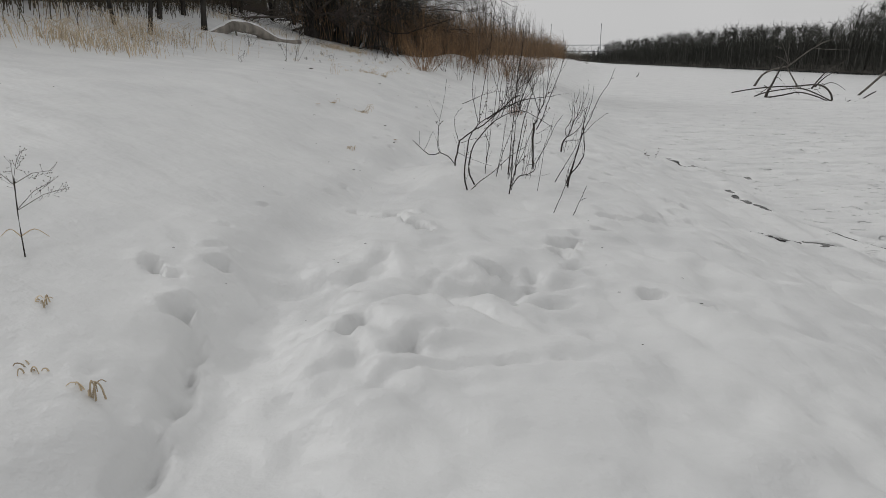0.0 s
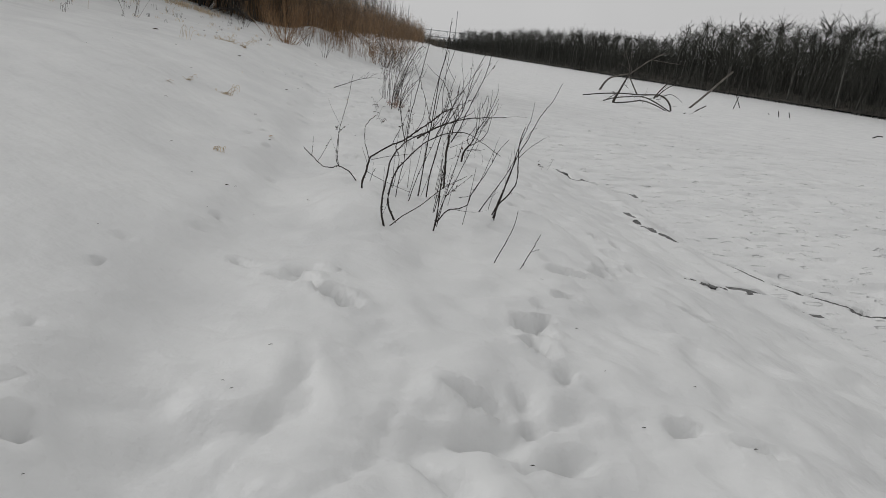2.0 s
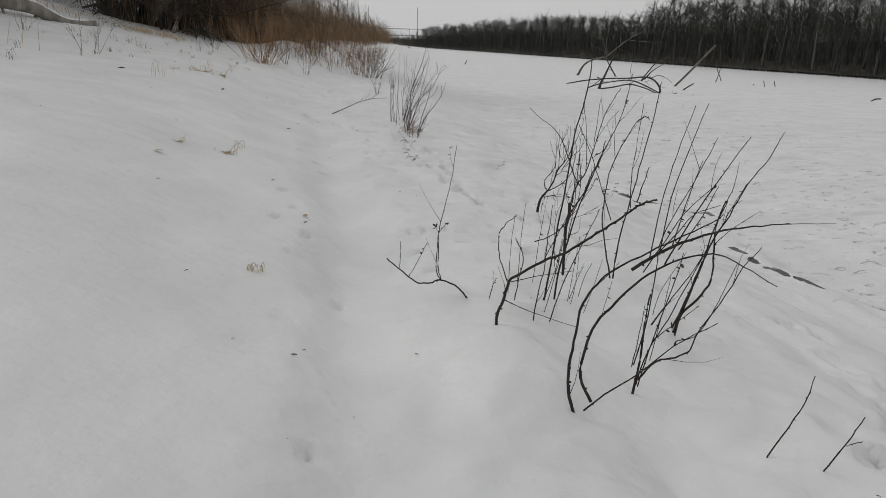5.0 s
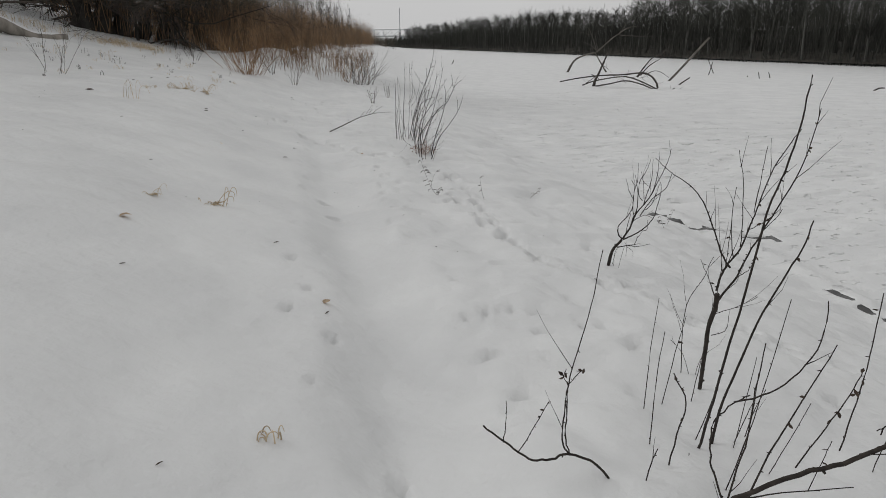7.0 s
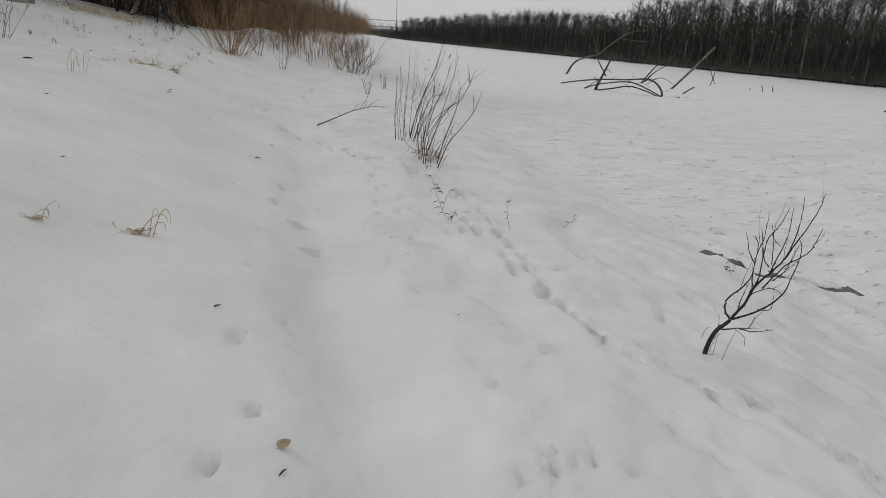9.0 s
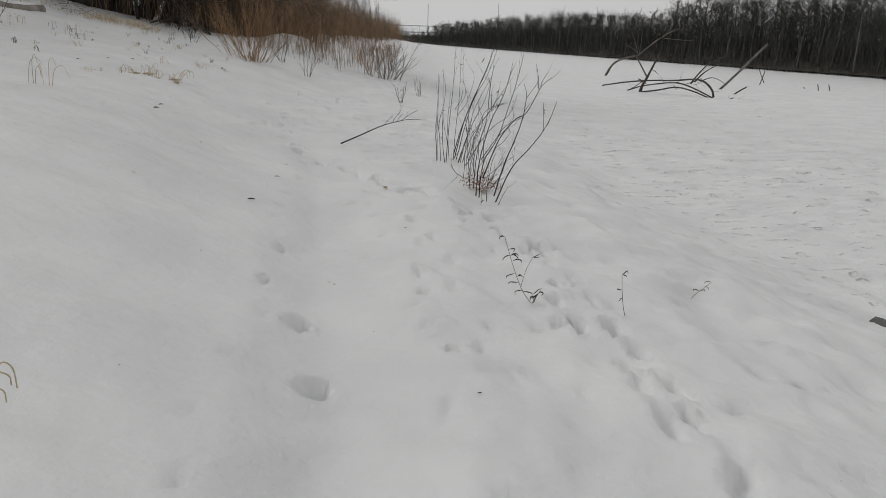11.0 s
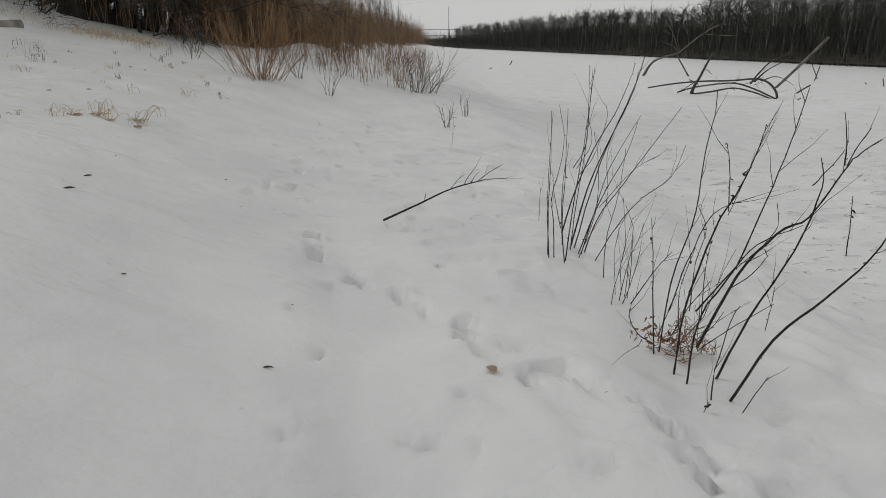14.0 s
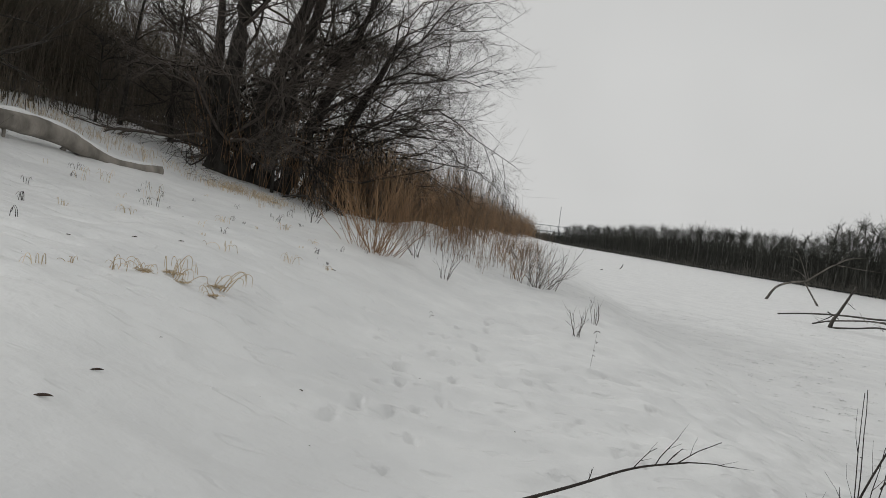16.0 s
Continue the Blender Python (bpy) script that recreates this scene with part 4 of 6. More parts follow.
stem(front_clump, 1.73, 16.69, -24, 0.008, 0.0016, (0.03, 0.21), (0.17, 0.61), (0.32, 0.84), (0.45, 0.93), (0.56, 1.15), (0.62, 1.24), (0.69, 1.3))
stem(front_clump, 1.73, 16.69, -24, 0.004, 0.0016, (0.56, 1.18), (0.55, 1.29), (0.52, 1.42))
stem(front_clump, 1.73, 16.69, -24, 0.003, 0.0016, (0.57, 1.18), (0.6, 1.27), (0.64, 1.35))
stem(front_clump, 1.73, 16.69, -24, 0.003, 0.0016, (0.44, 1.08), (0.51, 1.18), (0.55, 1.25))
stem(front_clump, 1.73, 16.69, -24, 0.003, 0.0016, (0.64, 0.75), (0.63, 0.91), (0.62, 1.04))
stem(front_clump, 1.73, 16.69, -24, 0.004, 0.0016, (-0.18, 0.2), (-0.27, 0.26), (-0.32, 0.34), (-0.32, 0.4))
stem(front_clump, 1.73, 16.69, -24, 0.002, 0.0016, (-0.25, 0.23), (-0.26, 0.2), (-0.28, 0.18))
stem(front_clump, 1.73, 16.69, -24, 0.003, 0.0016, (0.05, 0.21), (0.2, 0.35), (0.36, 0.48))
stem(front_clump, 1.73, 16.69, -24, 0.005, 0.0016, (0, 0.41), (0.14, 0.63), (0.24, 0.78), (0.43, 0.89))
stem(front_clump, 1.73, 16.69, -24, 0.003, 0.0016, (-0.03, 0.41), (-0.03, 0.67), (0, 0.84), (-0.05, 0.96))
stem(front_clump, 1.73, 16.69, -24, 0.003, 0.0016, (0.09, 0.94), (0.07, 1.15), (0.04, 1.27))
stem(front_clump, 1.73, 16.69, -24, 0.004, 0.0016, (-0.13, 0.4), (-0.07, 0.67), (0.02, 0.92), (0.2, 1.02))
stem(front_clump, 1.73, 16.69, -24, 0.002, 0.0016, (0.16, 0.65), (0.26, 0.76), (0.3, 0.72))
stem(front_clump, 1.73, 16.69, -24, 0.002, 0.0016, (0.09, 0.92), (0.14, 1.09), (0.15, 1.15))
stem(front_clump, 1.73, 16.69, -24, 0.003, 0.0016, (0.14, 0.54), (0.24, 0.63), (0.3, 0.73))
stem(front_clump, 1.73, 16.69, -24, 0.003, 0.0016, (-0.05, 0.18), (-0.09, 0.49), (-0.04, 0.75))
stem(front_clump, 1.73, 16.69, -24, 0.003, 0.0016, (0.03, 0.36), (0.02, 0.63), (0.03, 0.77))
stem(front_clump, 1.73, 16.69, -24, 0.002, 0.0016, (0.27, 0.78), (0.32, 0.88), (0.3, 0.99))
stem(front_clump, 1.73, 16.69, -24, 0.002, 0.0016, (0.34, 0.33), (0.35, 0.46), (0.35, 0.57))


# russet leaves caught at the foot of the willow
caught = Tubes()
for _ in range(34):
    a, r = STEM_RNG.uniform(0, 6.28), STEM_RNG.uniform(0, 0.13)
    caught.leaf((0.02 + r * math.cos(a), 0.08 + r * math.sin(a), STEM_RNG.uniform(0.02, 0.2)), (STEM_RNG.gauss(0, 1), STEM_RNG.gauss(0, 1), STEM_RNG.gauss(-0.3, 0.6)), STEM_RNG.uniform(0.022, 0.045), STEM_RNG)
knot = Tubes()
for _ in range(60):
    # fine dry tendrils curled round the foot
    p = Vector((STEM_RNG.gauss(0.16, 0.06), STEM_RNG.gauss(-0.05, 0.05), abs(STEM_RNG.gauss(0.03, 0.08))))
    pts = [p]
    for _ in range(4):
        pts.append(pts[-1] + Vector((STEM_RNG.gauss(0, 0.03), STEM_RNG.gauss(0, 0.03), STEM_RNG.gauss(0.005, 0.03))))
    knot.add(curve_points(pts, 3), [0.0022] * 13, 3)
tagged(knot.object("tangle", BROWN_LEAF, front_clump, "brown tangle of dry tendrils"), kind="stuff")
tagged(caught.object("ground_cover", BROWN_LEAF, front_clump, "russet dead leaves"), kind="stuff")


# ---- dead wood on the ice and the bank ----
snag = thing("snag", 26.29, 54.08, ground_z(26.29, 54.08), "dark fallen tree with bare arching branches frozen into the ice", "dead tree")
stem(snag, 26.29, 54.08, -68, 0.1, 0.05, (0, 0.01), (0.14, 0.48), (0.46, 1.05), (0.86, 1.89), (1.25, 2.71))
stem(snag, 26.29, 54.08, -68, 0.04, 0.07, (-3.59, 0.22), (-1.5, 0.6), (0.65, 0.87), (2.7, 1), (4.34, 1.19), (5.16, 1.05), (5.74, 0.6), (5.95, 0.14))
stem(snag, 26.29, 54.08, -68, 0.05, 0.04, (0.19, 0.02), (1.61, 0.27), (3.03, 0.56), (4.44, 0.37), (5.54, 0.07), (6.72, -0.25))
stem(snag, 26.29, 54.08, -68, 0.04, 0.05, (-1.13, 0.04), (0.09, 0.43), (2.14, 0.8), (3.28, 0.84), (4.41, 0.58), (5.96, 0.05))
stem(snag, 26.29, 54.08, -68, 0.05, 0.015, (4.11, 0.88), (4.57, 1.55), (5.28, 2.29), (6.07, 2.65), (6.75, 3.19))
stem(snag, 26.29, 54.08, -68, 0.05, 0.015, (4.36, 1.02), (5.08, 1.74), (6.25, 2.4))
stem(snag, 26.29, 54.08, -68, 0.03, 0.01, (4.79, 1.08), (5.55, 1.37), (6.18, 1.26), (6.83, 0.91))
stem(snag, 26.29, 54.08, -68, 0.04, 0.03, (5.7, 0.04), (6.5, -0.13), (7.37, 0.21))
stem(snag, 26.29, 54.08, -68, 0.03, 0.02, (5.86, -0.39), (6.71, -0.16), (7.4, -0.04))
stem(snag, 26.29, 54.08, -68, 0.03, 0.02, (-0.27, 0.93), (0.18, 0.76), (0.5, 0.59))
stem(snag, 26.29, 54.08, -68, 0.03, 0.015, (0.23, 0.86), (-0.35, 0.46), (-1.07, 0.05))
stem(snag, 26.29, 54.08, -68, 0.03, 0.02, (7.8, -0.1), (8.25, -0.11), (8.59, -0.13))

bough = thing("snag_bough", 41.58, 78.0, ground_z(41.58, 78.0), "grey broken bough standing on the river ice", "dead branch")
stem(bough, 41.58, 78.0, -30, 0.09, 0.06, (0.01, -0.11), (-0.47, 0.64), (-1.09, 1.59), (-1.48, 2.2))
stem(bough, 41.58, 78.0, -30, 0.12, 0.09, (-4.73, -0.1), (-3.97, 1.29), (-2.9, 1.92), (-1.35, 2.33))
stem(bough, 41.58, 78.0, -30, 0.09, 0.02, (-1.35, 2.33), (-0.52, 3.08), (0.42, 3.95), (1.12, 4.41), (2.06, 5.07), (3.43, 5.26))
stem(bough, 41.58, 78.0, -30, 0.04, 0.012, (1.13, 4.28), (3.01, 4.14), (5.11, 4.08))
stem(bough, 41.58, 78.0, -30, 0.04, 0.012, (-1.29, 2.47), (-1.95, 3.07), (-3.23, 3.61))
stem(bough, 41.58, 78.0, -30, 0.04, 0.01, (-1.36, 2.54), (-1.8, 3.75), (-2.44, 5.02), (-3.24, 5.75))
stem(bough, 41.58, 78.0, -30, 0.03, 0.01, (-2.25, 4.28), (-2.81, 4.55), (-3.57, 4.62))
stem(bough, 41.58, 78.0, -30, 0.03, 0.01, (-1.16, 2.54), (-1.52, 3.75), (-1.54, 4.88))
stem(bough, 41.58, 78.0, -30, 0.03, 0.01, (1.12, 4.41), (1.6, 5.07), (1.84, 5.4))
stem(bough, 41.58, 78.0, -30, 0.03, 0.01, (1.49, 4.74), (2.58, 5.2), (2.87, 5.59))

# finer branches of the fallen tree
for k in range(7):
    t = Tubes()
    u = STEM_RNG.uniform(0.5, 6.0)
    start = Vector((u * math.cos(radians(-68)), u * math.sin(radians(-68)), STEM_RNG.uniform(0.3, 1.5) * (1.3 - 0.12 * u)))
    grow(t, STEM_RNG, start, (STEM_RNG.gauss(0, 1), STEM_RNG.gauss(0, 1), STEM_RNG.uniform(-0.1, 1.0)), STEM_RNG.uniform(0.6, 1.5), 0.02, 1, 5, 0.22, -0.03, 3, 0.7, 0.6, 0.2, 4)
    t.object("branch", WET_WOOD if k % 3 else DEADWOOD, snag)

pole = thing("leaning_pole", 36.73, 59.30, ground_z(36.73, 59.30), "bleached bare pole leaning out of the river ice", "pole")
stem(pole, 36.73, 59.30, -34, 0.1, 0.11, (0, -0.36), (1.26, 1.11), (3.42, 3.8))

tripod = thing("crossed_stakes", 47.57, 67.19, ground_z(47.57, 67.19), "two dark stakes crossed above the river ice", "stakes")
stem(tripod, 47.57, 67.19, -37, 0.05, 0.05, (0, -0.48), (0.21, 0.38), (0.4, 1.37))
stem(tripod, 50.92, 70.05, -38, 0.05, 0.04, (0, -0.49), (-0.38, 0.4), (-0.81, 1.28), (-1.05, 2.21))

stake = thing("stake", 48.28, 61.45, ground_z(48.28, 61.45), "short dark stake frozen into the river ice", "stake", "stakes in the ice")
stem(stake, 48.28, 61.45, -40, 0.05, 0.04, (0, -0.47), (-0.2, -0.13), (-0.38, 0.14))
stake = thing("stake", 46.97, 58.70, ground_z(46.97, 58.70), "short dark stake frozen into the river ice", "stake", "stakes in the ice")
stem(stake, 46.97, 58.70, -41, 0.05, 0.04, (-0.01, -0.46), (-0.12, 0.11), (-0.25, 0.61))
stake = thing("stake", 48.61, 59.08, ground_z(48.61, 59.08), "short dark stake frozen into the river ice", "stake", "stakes in the ice")
stem(stake, 48.61, 59.08, -41, 0.05, 0.04, (0, -0.46), (-0.11, -0.02), (-0.29, 0.54))
# one of these five pieces is a stump, built like the driftwood
drift = thing("driftwood", 33.30, 52.73, ground_z(33.30, 52.73), "dark piece of dead wood on the ice", "driftwood", "driftwood on the ice")
stem(drift, 33.30, 52.73, -34, 0.07, 0.05, (0, 0), (0.37, 0.24), (0.88, 0.6))
drift = thing("driftwood", 26.36, 43.04, ground_z(26.36, 43.04), "dark piece of dead wood on the ice", "driftwood", "driftwood on the ice")
stem(drift, 26.36, 43.04, -34, 0.05, 0.03, (0, 0), (0.58, -0.05), (1.15, -0.07))
drift = thing("driftwood", 39.52, 40.22, ground_z(39.52, 40.22), "dark piece of dead wood on the ice", "driftwood", "driftwood on the ice")
stem(drift, 39.52, 40.22, -47, 0.06, 0.04, (0, 0), (0.33, 0.13), (0.65, 0.16))
drift = thing("driftwood", 29.82, 103.35, ground_z(29.82, 103.35), "dark piece of dead wood on the ice", "driftwood", "driftwood on the ice")
stem(drift, 29.82, 103.35, -17, 0.07, 0.05, (0, 0), (0.25, 0.23), (0.39, 0.61))
drift = thing("driftwood", 21.55, 85.73, ground_z(21.55, 85.73), "dark piece of dead wood on the ice", "driftwood", "driftwood on the ice")
stem(drift, 21.55, 85.73, -15, 0.05, 0.04, (0, 0), (0.18, 0.05), (0.35, 0.1))


def fallen_log():
    """A bleached trunk with knots, a broken limb, a snow cap and a rotten hollow end."""
    r = random.Random(31)
    x, y = -7.6, 35.4
    ob = thing("fallen_log", x, y, ground_z(x, y) - 0.06, "bleached fallen trunk with a hollow end and snow on top", "log")
    c, s = math.cos(radians(62)), math.sin(radians(62))
    spine = curve_points([(u * c, u * s, z) for u, z in ((-6.4, 0.1), (-5.7, 0.34), (-5.1, 0.55), (-4.49, 0.75), (-3.76, 0.72), (-2.9, 0.6), (-2.35, 0.4), (-1.5, 0.14), (-0.6, 0.08), (0.15, 0.09))], 6)
    n = len(spine)
    girth = [0.16 + 0.09 * math.sin(math.pi * min(1, i / n * 1.25)) for i in range(n)]
    sides = 16
    verts, faces = [], []
    for i, p in enumerate(spine):
        way = (spine[min(i + 1, n - 1)] - spine[max(i - 1, 0)]).normalized()
        a = way.cross(Vector((0, 0, 1))).normalized()
        b = a.cross(way)
        for k in range(sides):
            t = 2 * math.pi * k / sides
            rr = girth[i] * (1 + 0.12 * noise.noise((2 * math.cos(t), 2 * math.sin(t), i * 0.18)) + 0.05 * noise.noise((5 * math.cos(t), 5 * math.sin(t), i * 0.5)))
            q = p + a * (rr * math.cos(t)) + b * (rr * math.sin(t)) + way * (0.08 * noise.noise((3 * math.cos(t), 3 * math.sin(t), 7.0)) if i == n - 1 else 0)
            verts.append((q.x, q.y, q.z))
    for i in range(n - 1):
        for k in range(sides):
            k2 = (k + 1) % sides
            faces.append((i * sides + k, i * sides + k2, (i + 1) * sides + k2, (i + 1) * sides + k))
    # the rim of the broken end runs inwards to a rotten heart
    end, way = spine[-1], (spine[-1] - spine[-2]).normalized()
    for ring, (inset, deep) in enumerate(((0.72, 0.02), (0.6, 0.4))):
        for k in range(sides):
            v = Vector(verts[(n - 1) * sides + k])
            q = end + (v - end) * inset - way * deep
            verts.append((q.x, q.y, q.z))
        for k in range(sides):
            k2 = (k + 1) % sides
            lo, hi = (n - 1 + ring) * sides, (n + ring) * sides
            faces.append((lo + k, lo + k2, hi + k2, hi + k))
    faces.append(tuple((n + 1) * sides + k for k in range(sides)))
    faces.append(tuple(reversed(range(sides))))
    me = bpy.data.meshes.new("trunk")
    me.from_pydata(verts, [], faces)
    me.polygons.foreach_set("use_smooth", [True] * len(me.polygons))
    me.materials.append(DEADWOOD)
    me.materials.append(WET_WOOD)
    for f in list(me.polygons)[(n - 1) * sides + sides:]:
        f.material_index = 1
    new("trunk", me).parent = ob
    # snow lying along the top, in a soft uneven strip
    verts, faces = [], []
    for i in range(2, n - 3):
        p, g = spine[i], girth[i]
        way = (spine[i + 1] - spine[i - 1]).normalized()
        a = way.cross(Vector((0, 0, 1))).normalized()
        b = a.cross(way)
        wide = 0.55 + 0.25 * noise.noise((i * 0.35, 1.0, 4.0))
        thick = 0.055 + 0.04 * noise.noise((i * 0.3, 5.0, 4.0))
        for k in range(9):
            t = (k / 8 - 0.5) * 2
            q = p + a * (t * wide * g) + b * (g * math.sqrt(1 - (t * wide) ** 2) - 0.03 + (thick + 0.03) * (1 - t ** 4))
            verts.append((q.x, q.y, q.z))
    rows = len(verts) // 9
    for i in range(rows - 1):
        for k in range(8):
            faces.append((i * 9 + k, i * 9 + k + 1, (i + 1) * 9 + k + 1, (i + 1) * 9 + k))
    cap = bpy.data.meshes.new("snow_cap")
    cap.from_pydata(verts, [], faces)
    cap.polygons.foreach_set("use_smooth", [True] * len(cap.polygons))
    cap.materials.append(SNOW)
    top = tagged(new("snow_cap", cap), "snow lying along the trunk")
    top.parent = ob
    for u, z, reach, girth_0 in ((-2.7, 0.45, (-0.45, -0.2, -0.55), 0.08), (-4.3, 0.65, (0.2, -0.5, -0.9), 0.05), (-4.5, 0.75, (-0.3, -0.1, 0.5), 0.06)):
        limb = Tubes()
        grow(limb, r, (u * c, u * s, z), reach, 0.9, girth_0, 1, 7, 0.12, 0.0, 2, 0.6, 0.5, 0.3, 4)
        limb.object("limb", DEADWOOD, ob, "broken stub of a limb")


fallen_log()


# ---- the bank ahead: bushes, thicket, great willows ----
def bush(x, y, height, spread, count, mat, label, seed, lean=(0, 0), forks=2, radius=0.008, name="bush"):
    r = random.Random(seed)
    ob = thing(name, x, y, ground_z(x, y), label, "bush")
    for _ in range(count):
        t = Tubes()
        a, d = r.uniform(0, 2 * math.pi), abs(r.gauss(0, 0.22)) * spread
        tilt = r.uniform(0.1, 1.0) * spread / height
        p = Vector((d * math.cos(a), d * math.sin(a), -0.05))
        h = height * r.uniform(0.55, 1.05)
        grow(t, r, p, (math.cos(a) * tilt + lean[0], math.sin(a) * tilt + lean[1], 1), h, radius * r.uniform(0.7, 1.2), 1, 4, 0.13, 0.02, forks + r.randint(0, 3), 0.5, 0.5, 0.2, 5)
        t.object("stem", mat, ob)
    return ob


bush(-0.9, 30.8, 2.05, 1.7, 70, RED_TWIG, "russet bare bush of many stems in snow", 1, radius=0.0075, forks=4)
bush(0.1, 32.2, 0.95, 0.4, 8, GREY_TWIG, "thin bare grey bush in snow", 2)
bush(0.75, 31.0, 0.75, 0.4, 7, GREY_TWIG, "thin bare grey bush in snow", 3)
bush(4.2, 36.6, 1.4, 1.5, 34, GREY_TWIG, "spreading bare grey bush leaning over the snowy slope", 4, lean=(0.35, 0), radius=0.009)
bush(3.0, 27.6, 0.6, 0.25, 5, GREY_TWIG, "thin bare grey bush in snow", 5, lean=(0.15, 0))
bush(3.9, 29.5, 0.6, 0.3, 5, GREY_TWIG, "thin bare grey bush in snow", 6, lean=(0.2, 0))
bush(-5.0, 22.6, 1.3, 0.7, 7, GREY_TWIG, "thin bare grey bush leaning out of the snow", 61, lean=(0.25, 0), radius=0.006)
bush(-2.8, 34.0, 0.8, 0.5, 8, GREY_TWIG, "thin bare grey bush below the willows", 62, lean=(0.1, 0), radius=0.006)
bush(-7.7, 27.0, 0.8, 0.4, 6, GREY_TWIG, "thin bare grey bush beside the fallen log", 63, lean=(0, 0), radius=0.006)
bush(1.1, 39.8, 0.7, 0.5, 8, GREY_TWIG, "thin bare grey bush in snow", 64, lean=(0.1, 0), radius=0.006)
bush(-3.0, 36.5, 0.9, 0.6, 9, GREY_TWIG, "thin bare grey bush below the willows", 7)
for k in range(9):
    y = 38 + 4.2 * k
    x = float(shore(y)) - 5.0 + 1.0 * math.sin(k * 2.1)
    bush(x, y, 1.3 + 0.3 * math.sin(k * 1.7), 0.9, 16, (RED_TWIG, GREY_TWIG)[k % 2], ("russet bare bush at the edge of the thicket", "bare grey bush at the edge of the thicket")[k % 2], 20 + k, radius=0.007, forks=4)


bush(2.02, 17.9, 0.8, 0.35, 8, TWIG, "low bare willow of fine twigs in snow", 8, lean=(0.25, -0.1), radius=0.004)
bush(1.95, 17.3, 0.75, 0.3, 5, TWIG, "low bare willow of fine twigs in snow", 9, lean=(0.3, -0.1), radius=0.004)


def thicket(name, label, mat, count, place, height, radius, seed, twigs=3, low=0.45, bushy=0.35):
    """A stand of shoots that nobody could count."""
    r = random.Random(seed)
    t = Tubes()
    for _ in range(count):
        x, y = place(r)
        z = float(land(x, y))
        h = height(x, y) * r.uniform(low, 1.05)
        way = Vector((r.gauss(0, 0.14), r.gauss(0, 0.14), 1)).normalized()
        mid = Vector((x, y, z)) + way * (h * 0.5)
        top = mid + (way + Vector((r.gauss(0, 0.12), r.gauss(0, 0.12), 0))) * (h * 0.5)
        t.add([(x, y, z - 0.05), mid, top], [radius, radius * 0.7, radius * 0.25], 3)
        for _ in range(twigs):
            u = r.uniform(0.2, 0.9)
            q = Vector((x, y, z)).lerp(mid, u * 2) if u < 0.5 else mid.lerp(top, u * 2 - 1)
            w = (way + Vector((r.gauss(0, bushy), r.gauss(0, bushy), r.gauss(0, 0.2)))).normalized() * (h * r.uniform(0.15, 0.35))
            t.add([q, q + w], [radius * 0.5, radius * 0.2], 3)
    ob = t.object(name, mat)
    return tagged(ob, label, "thicket", kind="stuff")


def bank_strip(y0, y1, d0, d1, power=1.0):
    def place(r):
        y = y0 + (y1 - y0) * r.random() ** power
        return float(shore(y)) - r.uniform(d0, d1), y
    return place


def ragged_strip(y0, y1, deep, power):
    """Like a strip along the bank, with a ragged lower edge."""
    def place(r):
        y = y0 + (y1 - y0) * r.random() ** power
        edge = 8.0 + 1.5 * noise.noise((y * 0.21, 3.0, 1.0)) + 0.9 * noise.noise((y * 0.7, 8.0, 1.0))
        return float(shore(y)) - edge - deep * r.random() ** 1.3, y
    return place


def strip_height(x, y):
    clump = noise.noise((x * 0.35, y * 0.22, 0.0))
    return 3.3 + 1.8 * clump + 0.008 * (y - 40)


thicket("willow_thicket", "dense russet willow shoots on the snowy bank", RED_TWIG, 3600, ragged_strip(44, 190, 5.0, 1.4), strip_height, 0.008, 51, 6, 0.25, 0.5)
thicket("mixed_thicket", "brown and russet shoots mingled on the bank", THICKET_TWIG, 2000, ragged_strip(46, 190, 6.0, 1.4), strip_height, 0.008, 55, 6, 0.25, 0.55)
thicket("brown_thicket", "dense brown brushwood behind the willow shoots", RED_TWIG, 2000, bank_strip(44, 160, 11.0, 20.0, 1.5), lambda x, y: 4.1 + 0.008 * (y - 40), 0.016, 52)
thicket("willow_undergrowth", "dark tangled brushwood under the old willows", THICKET_TWIG, 700, lambda r: (r.uniform(-5.0, 0.2), r.gauss(48.5, 1.8)), lambda x, y: 4.4 - 0.12 * abs(x + 3), 0.012, 54, 6)
thicket("dry_reeds", "sparse pale shoots at the foot of the thicket", RED_TWIG, 560, bank_strip(37, 95, 3.8, 9.0, 1.2), lambda x, y: 1.2 + 0.5 * noise.noise((x * 0.5, y * 0.4, 5.0)), 0.007, 53, 3)


thicket("poplar_shoots", "tall thin bare saplings rising from the thicket", GREY_TWIG, 150, bank_strip(62, 150, 9.5, 14.0, 1.2), lambda x, y: 6.4 + 2.2 * noise.noise((x * 0.3, y * 0.2, 9.0)), 0.022, 57, 14, 0.5, 0.22)
thicket("edge_shoots", "short russet shoots scattered over the snowy brow", RED_TWIG, 420, bank_strip(36, 80, 6.0, 9.5, 1.1), lambda x, y: 0.9 + 0.7 * noise.noise((x * 0.6, y * 0.5, 2.0)), 0.006, 58, 5, 0.4, 0.5)
thicket("distant_thicket", "low dark brushwood along the bank near the bridge", THICKET_TWIG, 800, bank_strip(185, 470, 0.5, 22.0), lambda x, y: 4.6, 0.03, 56, 4, 0.5, 0.6)


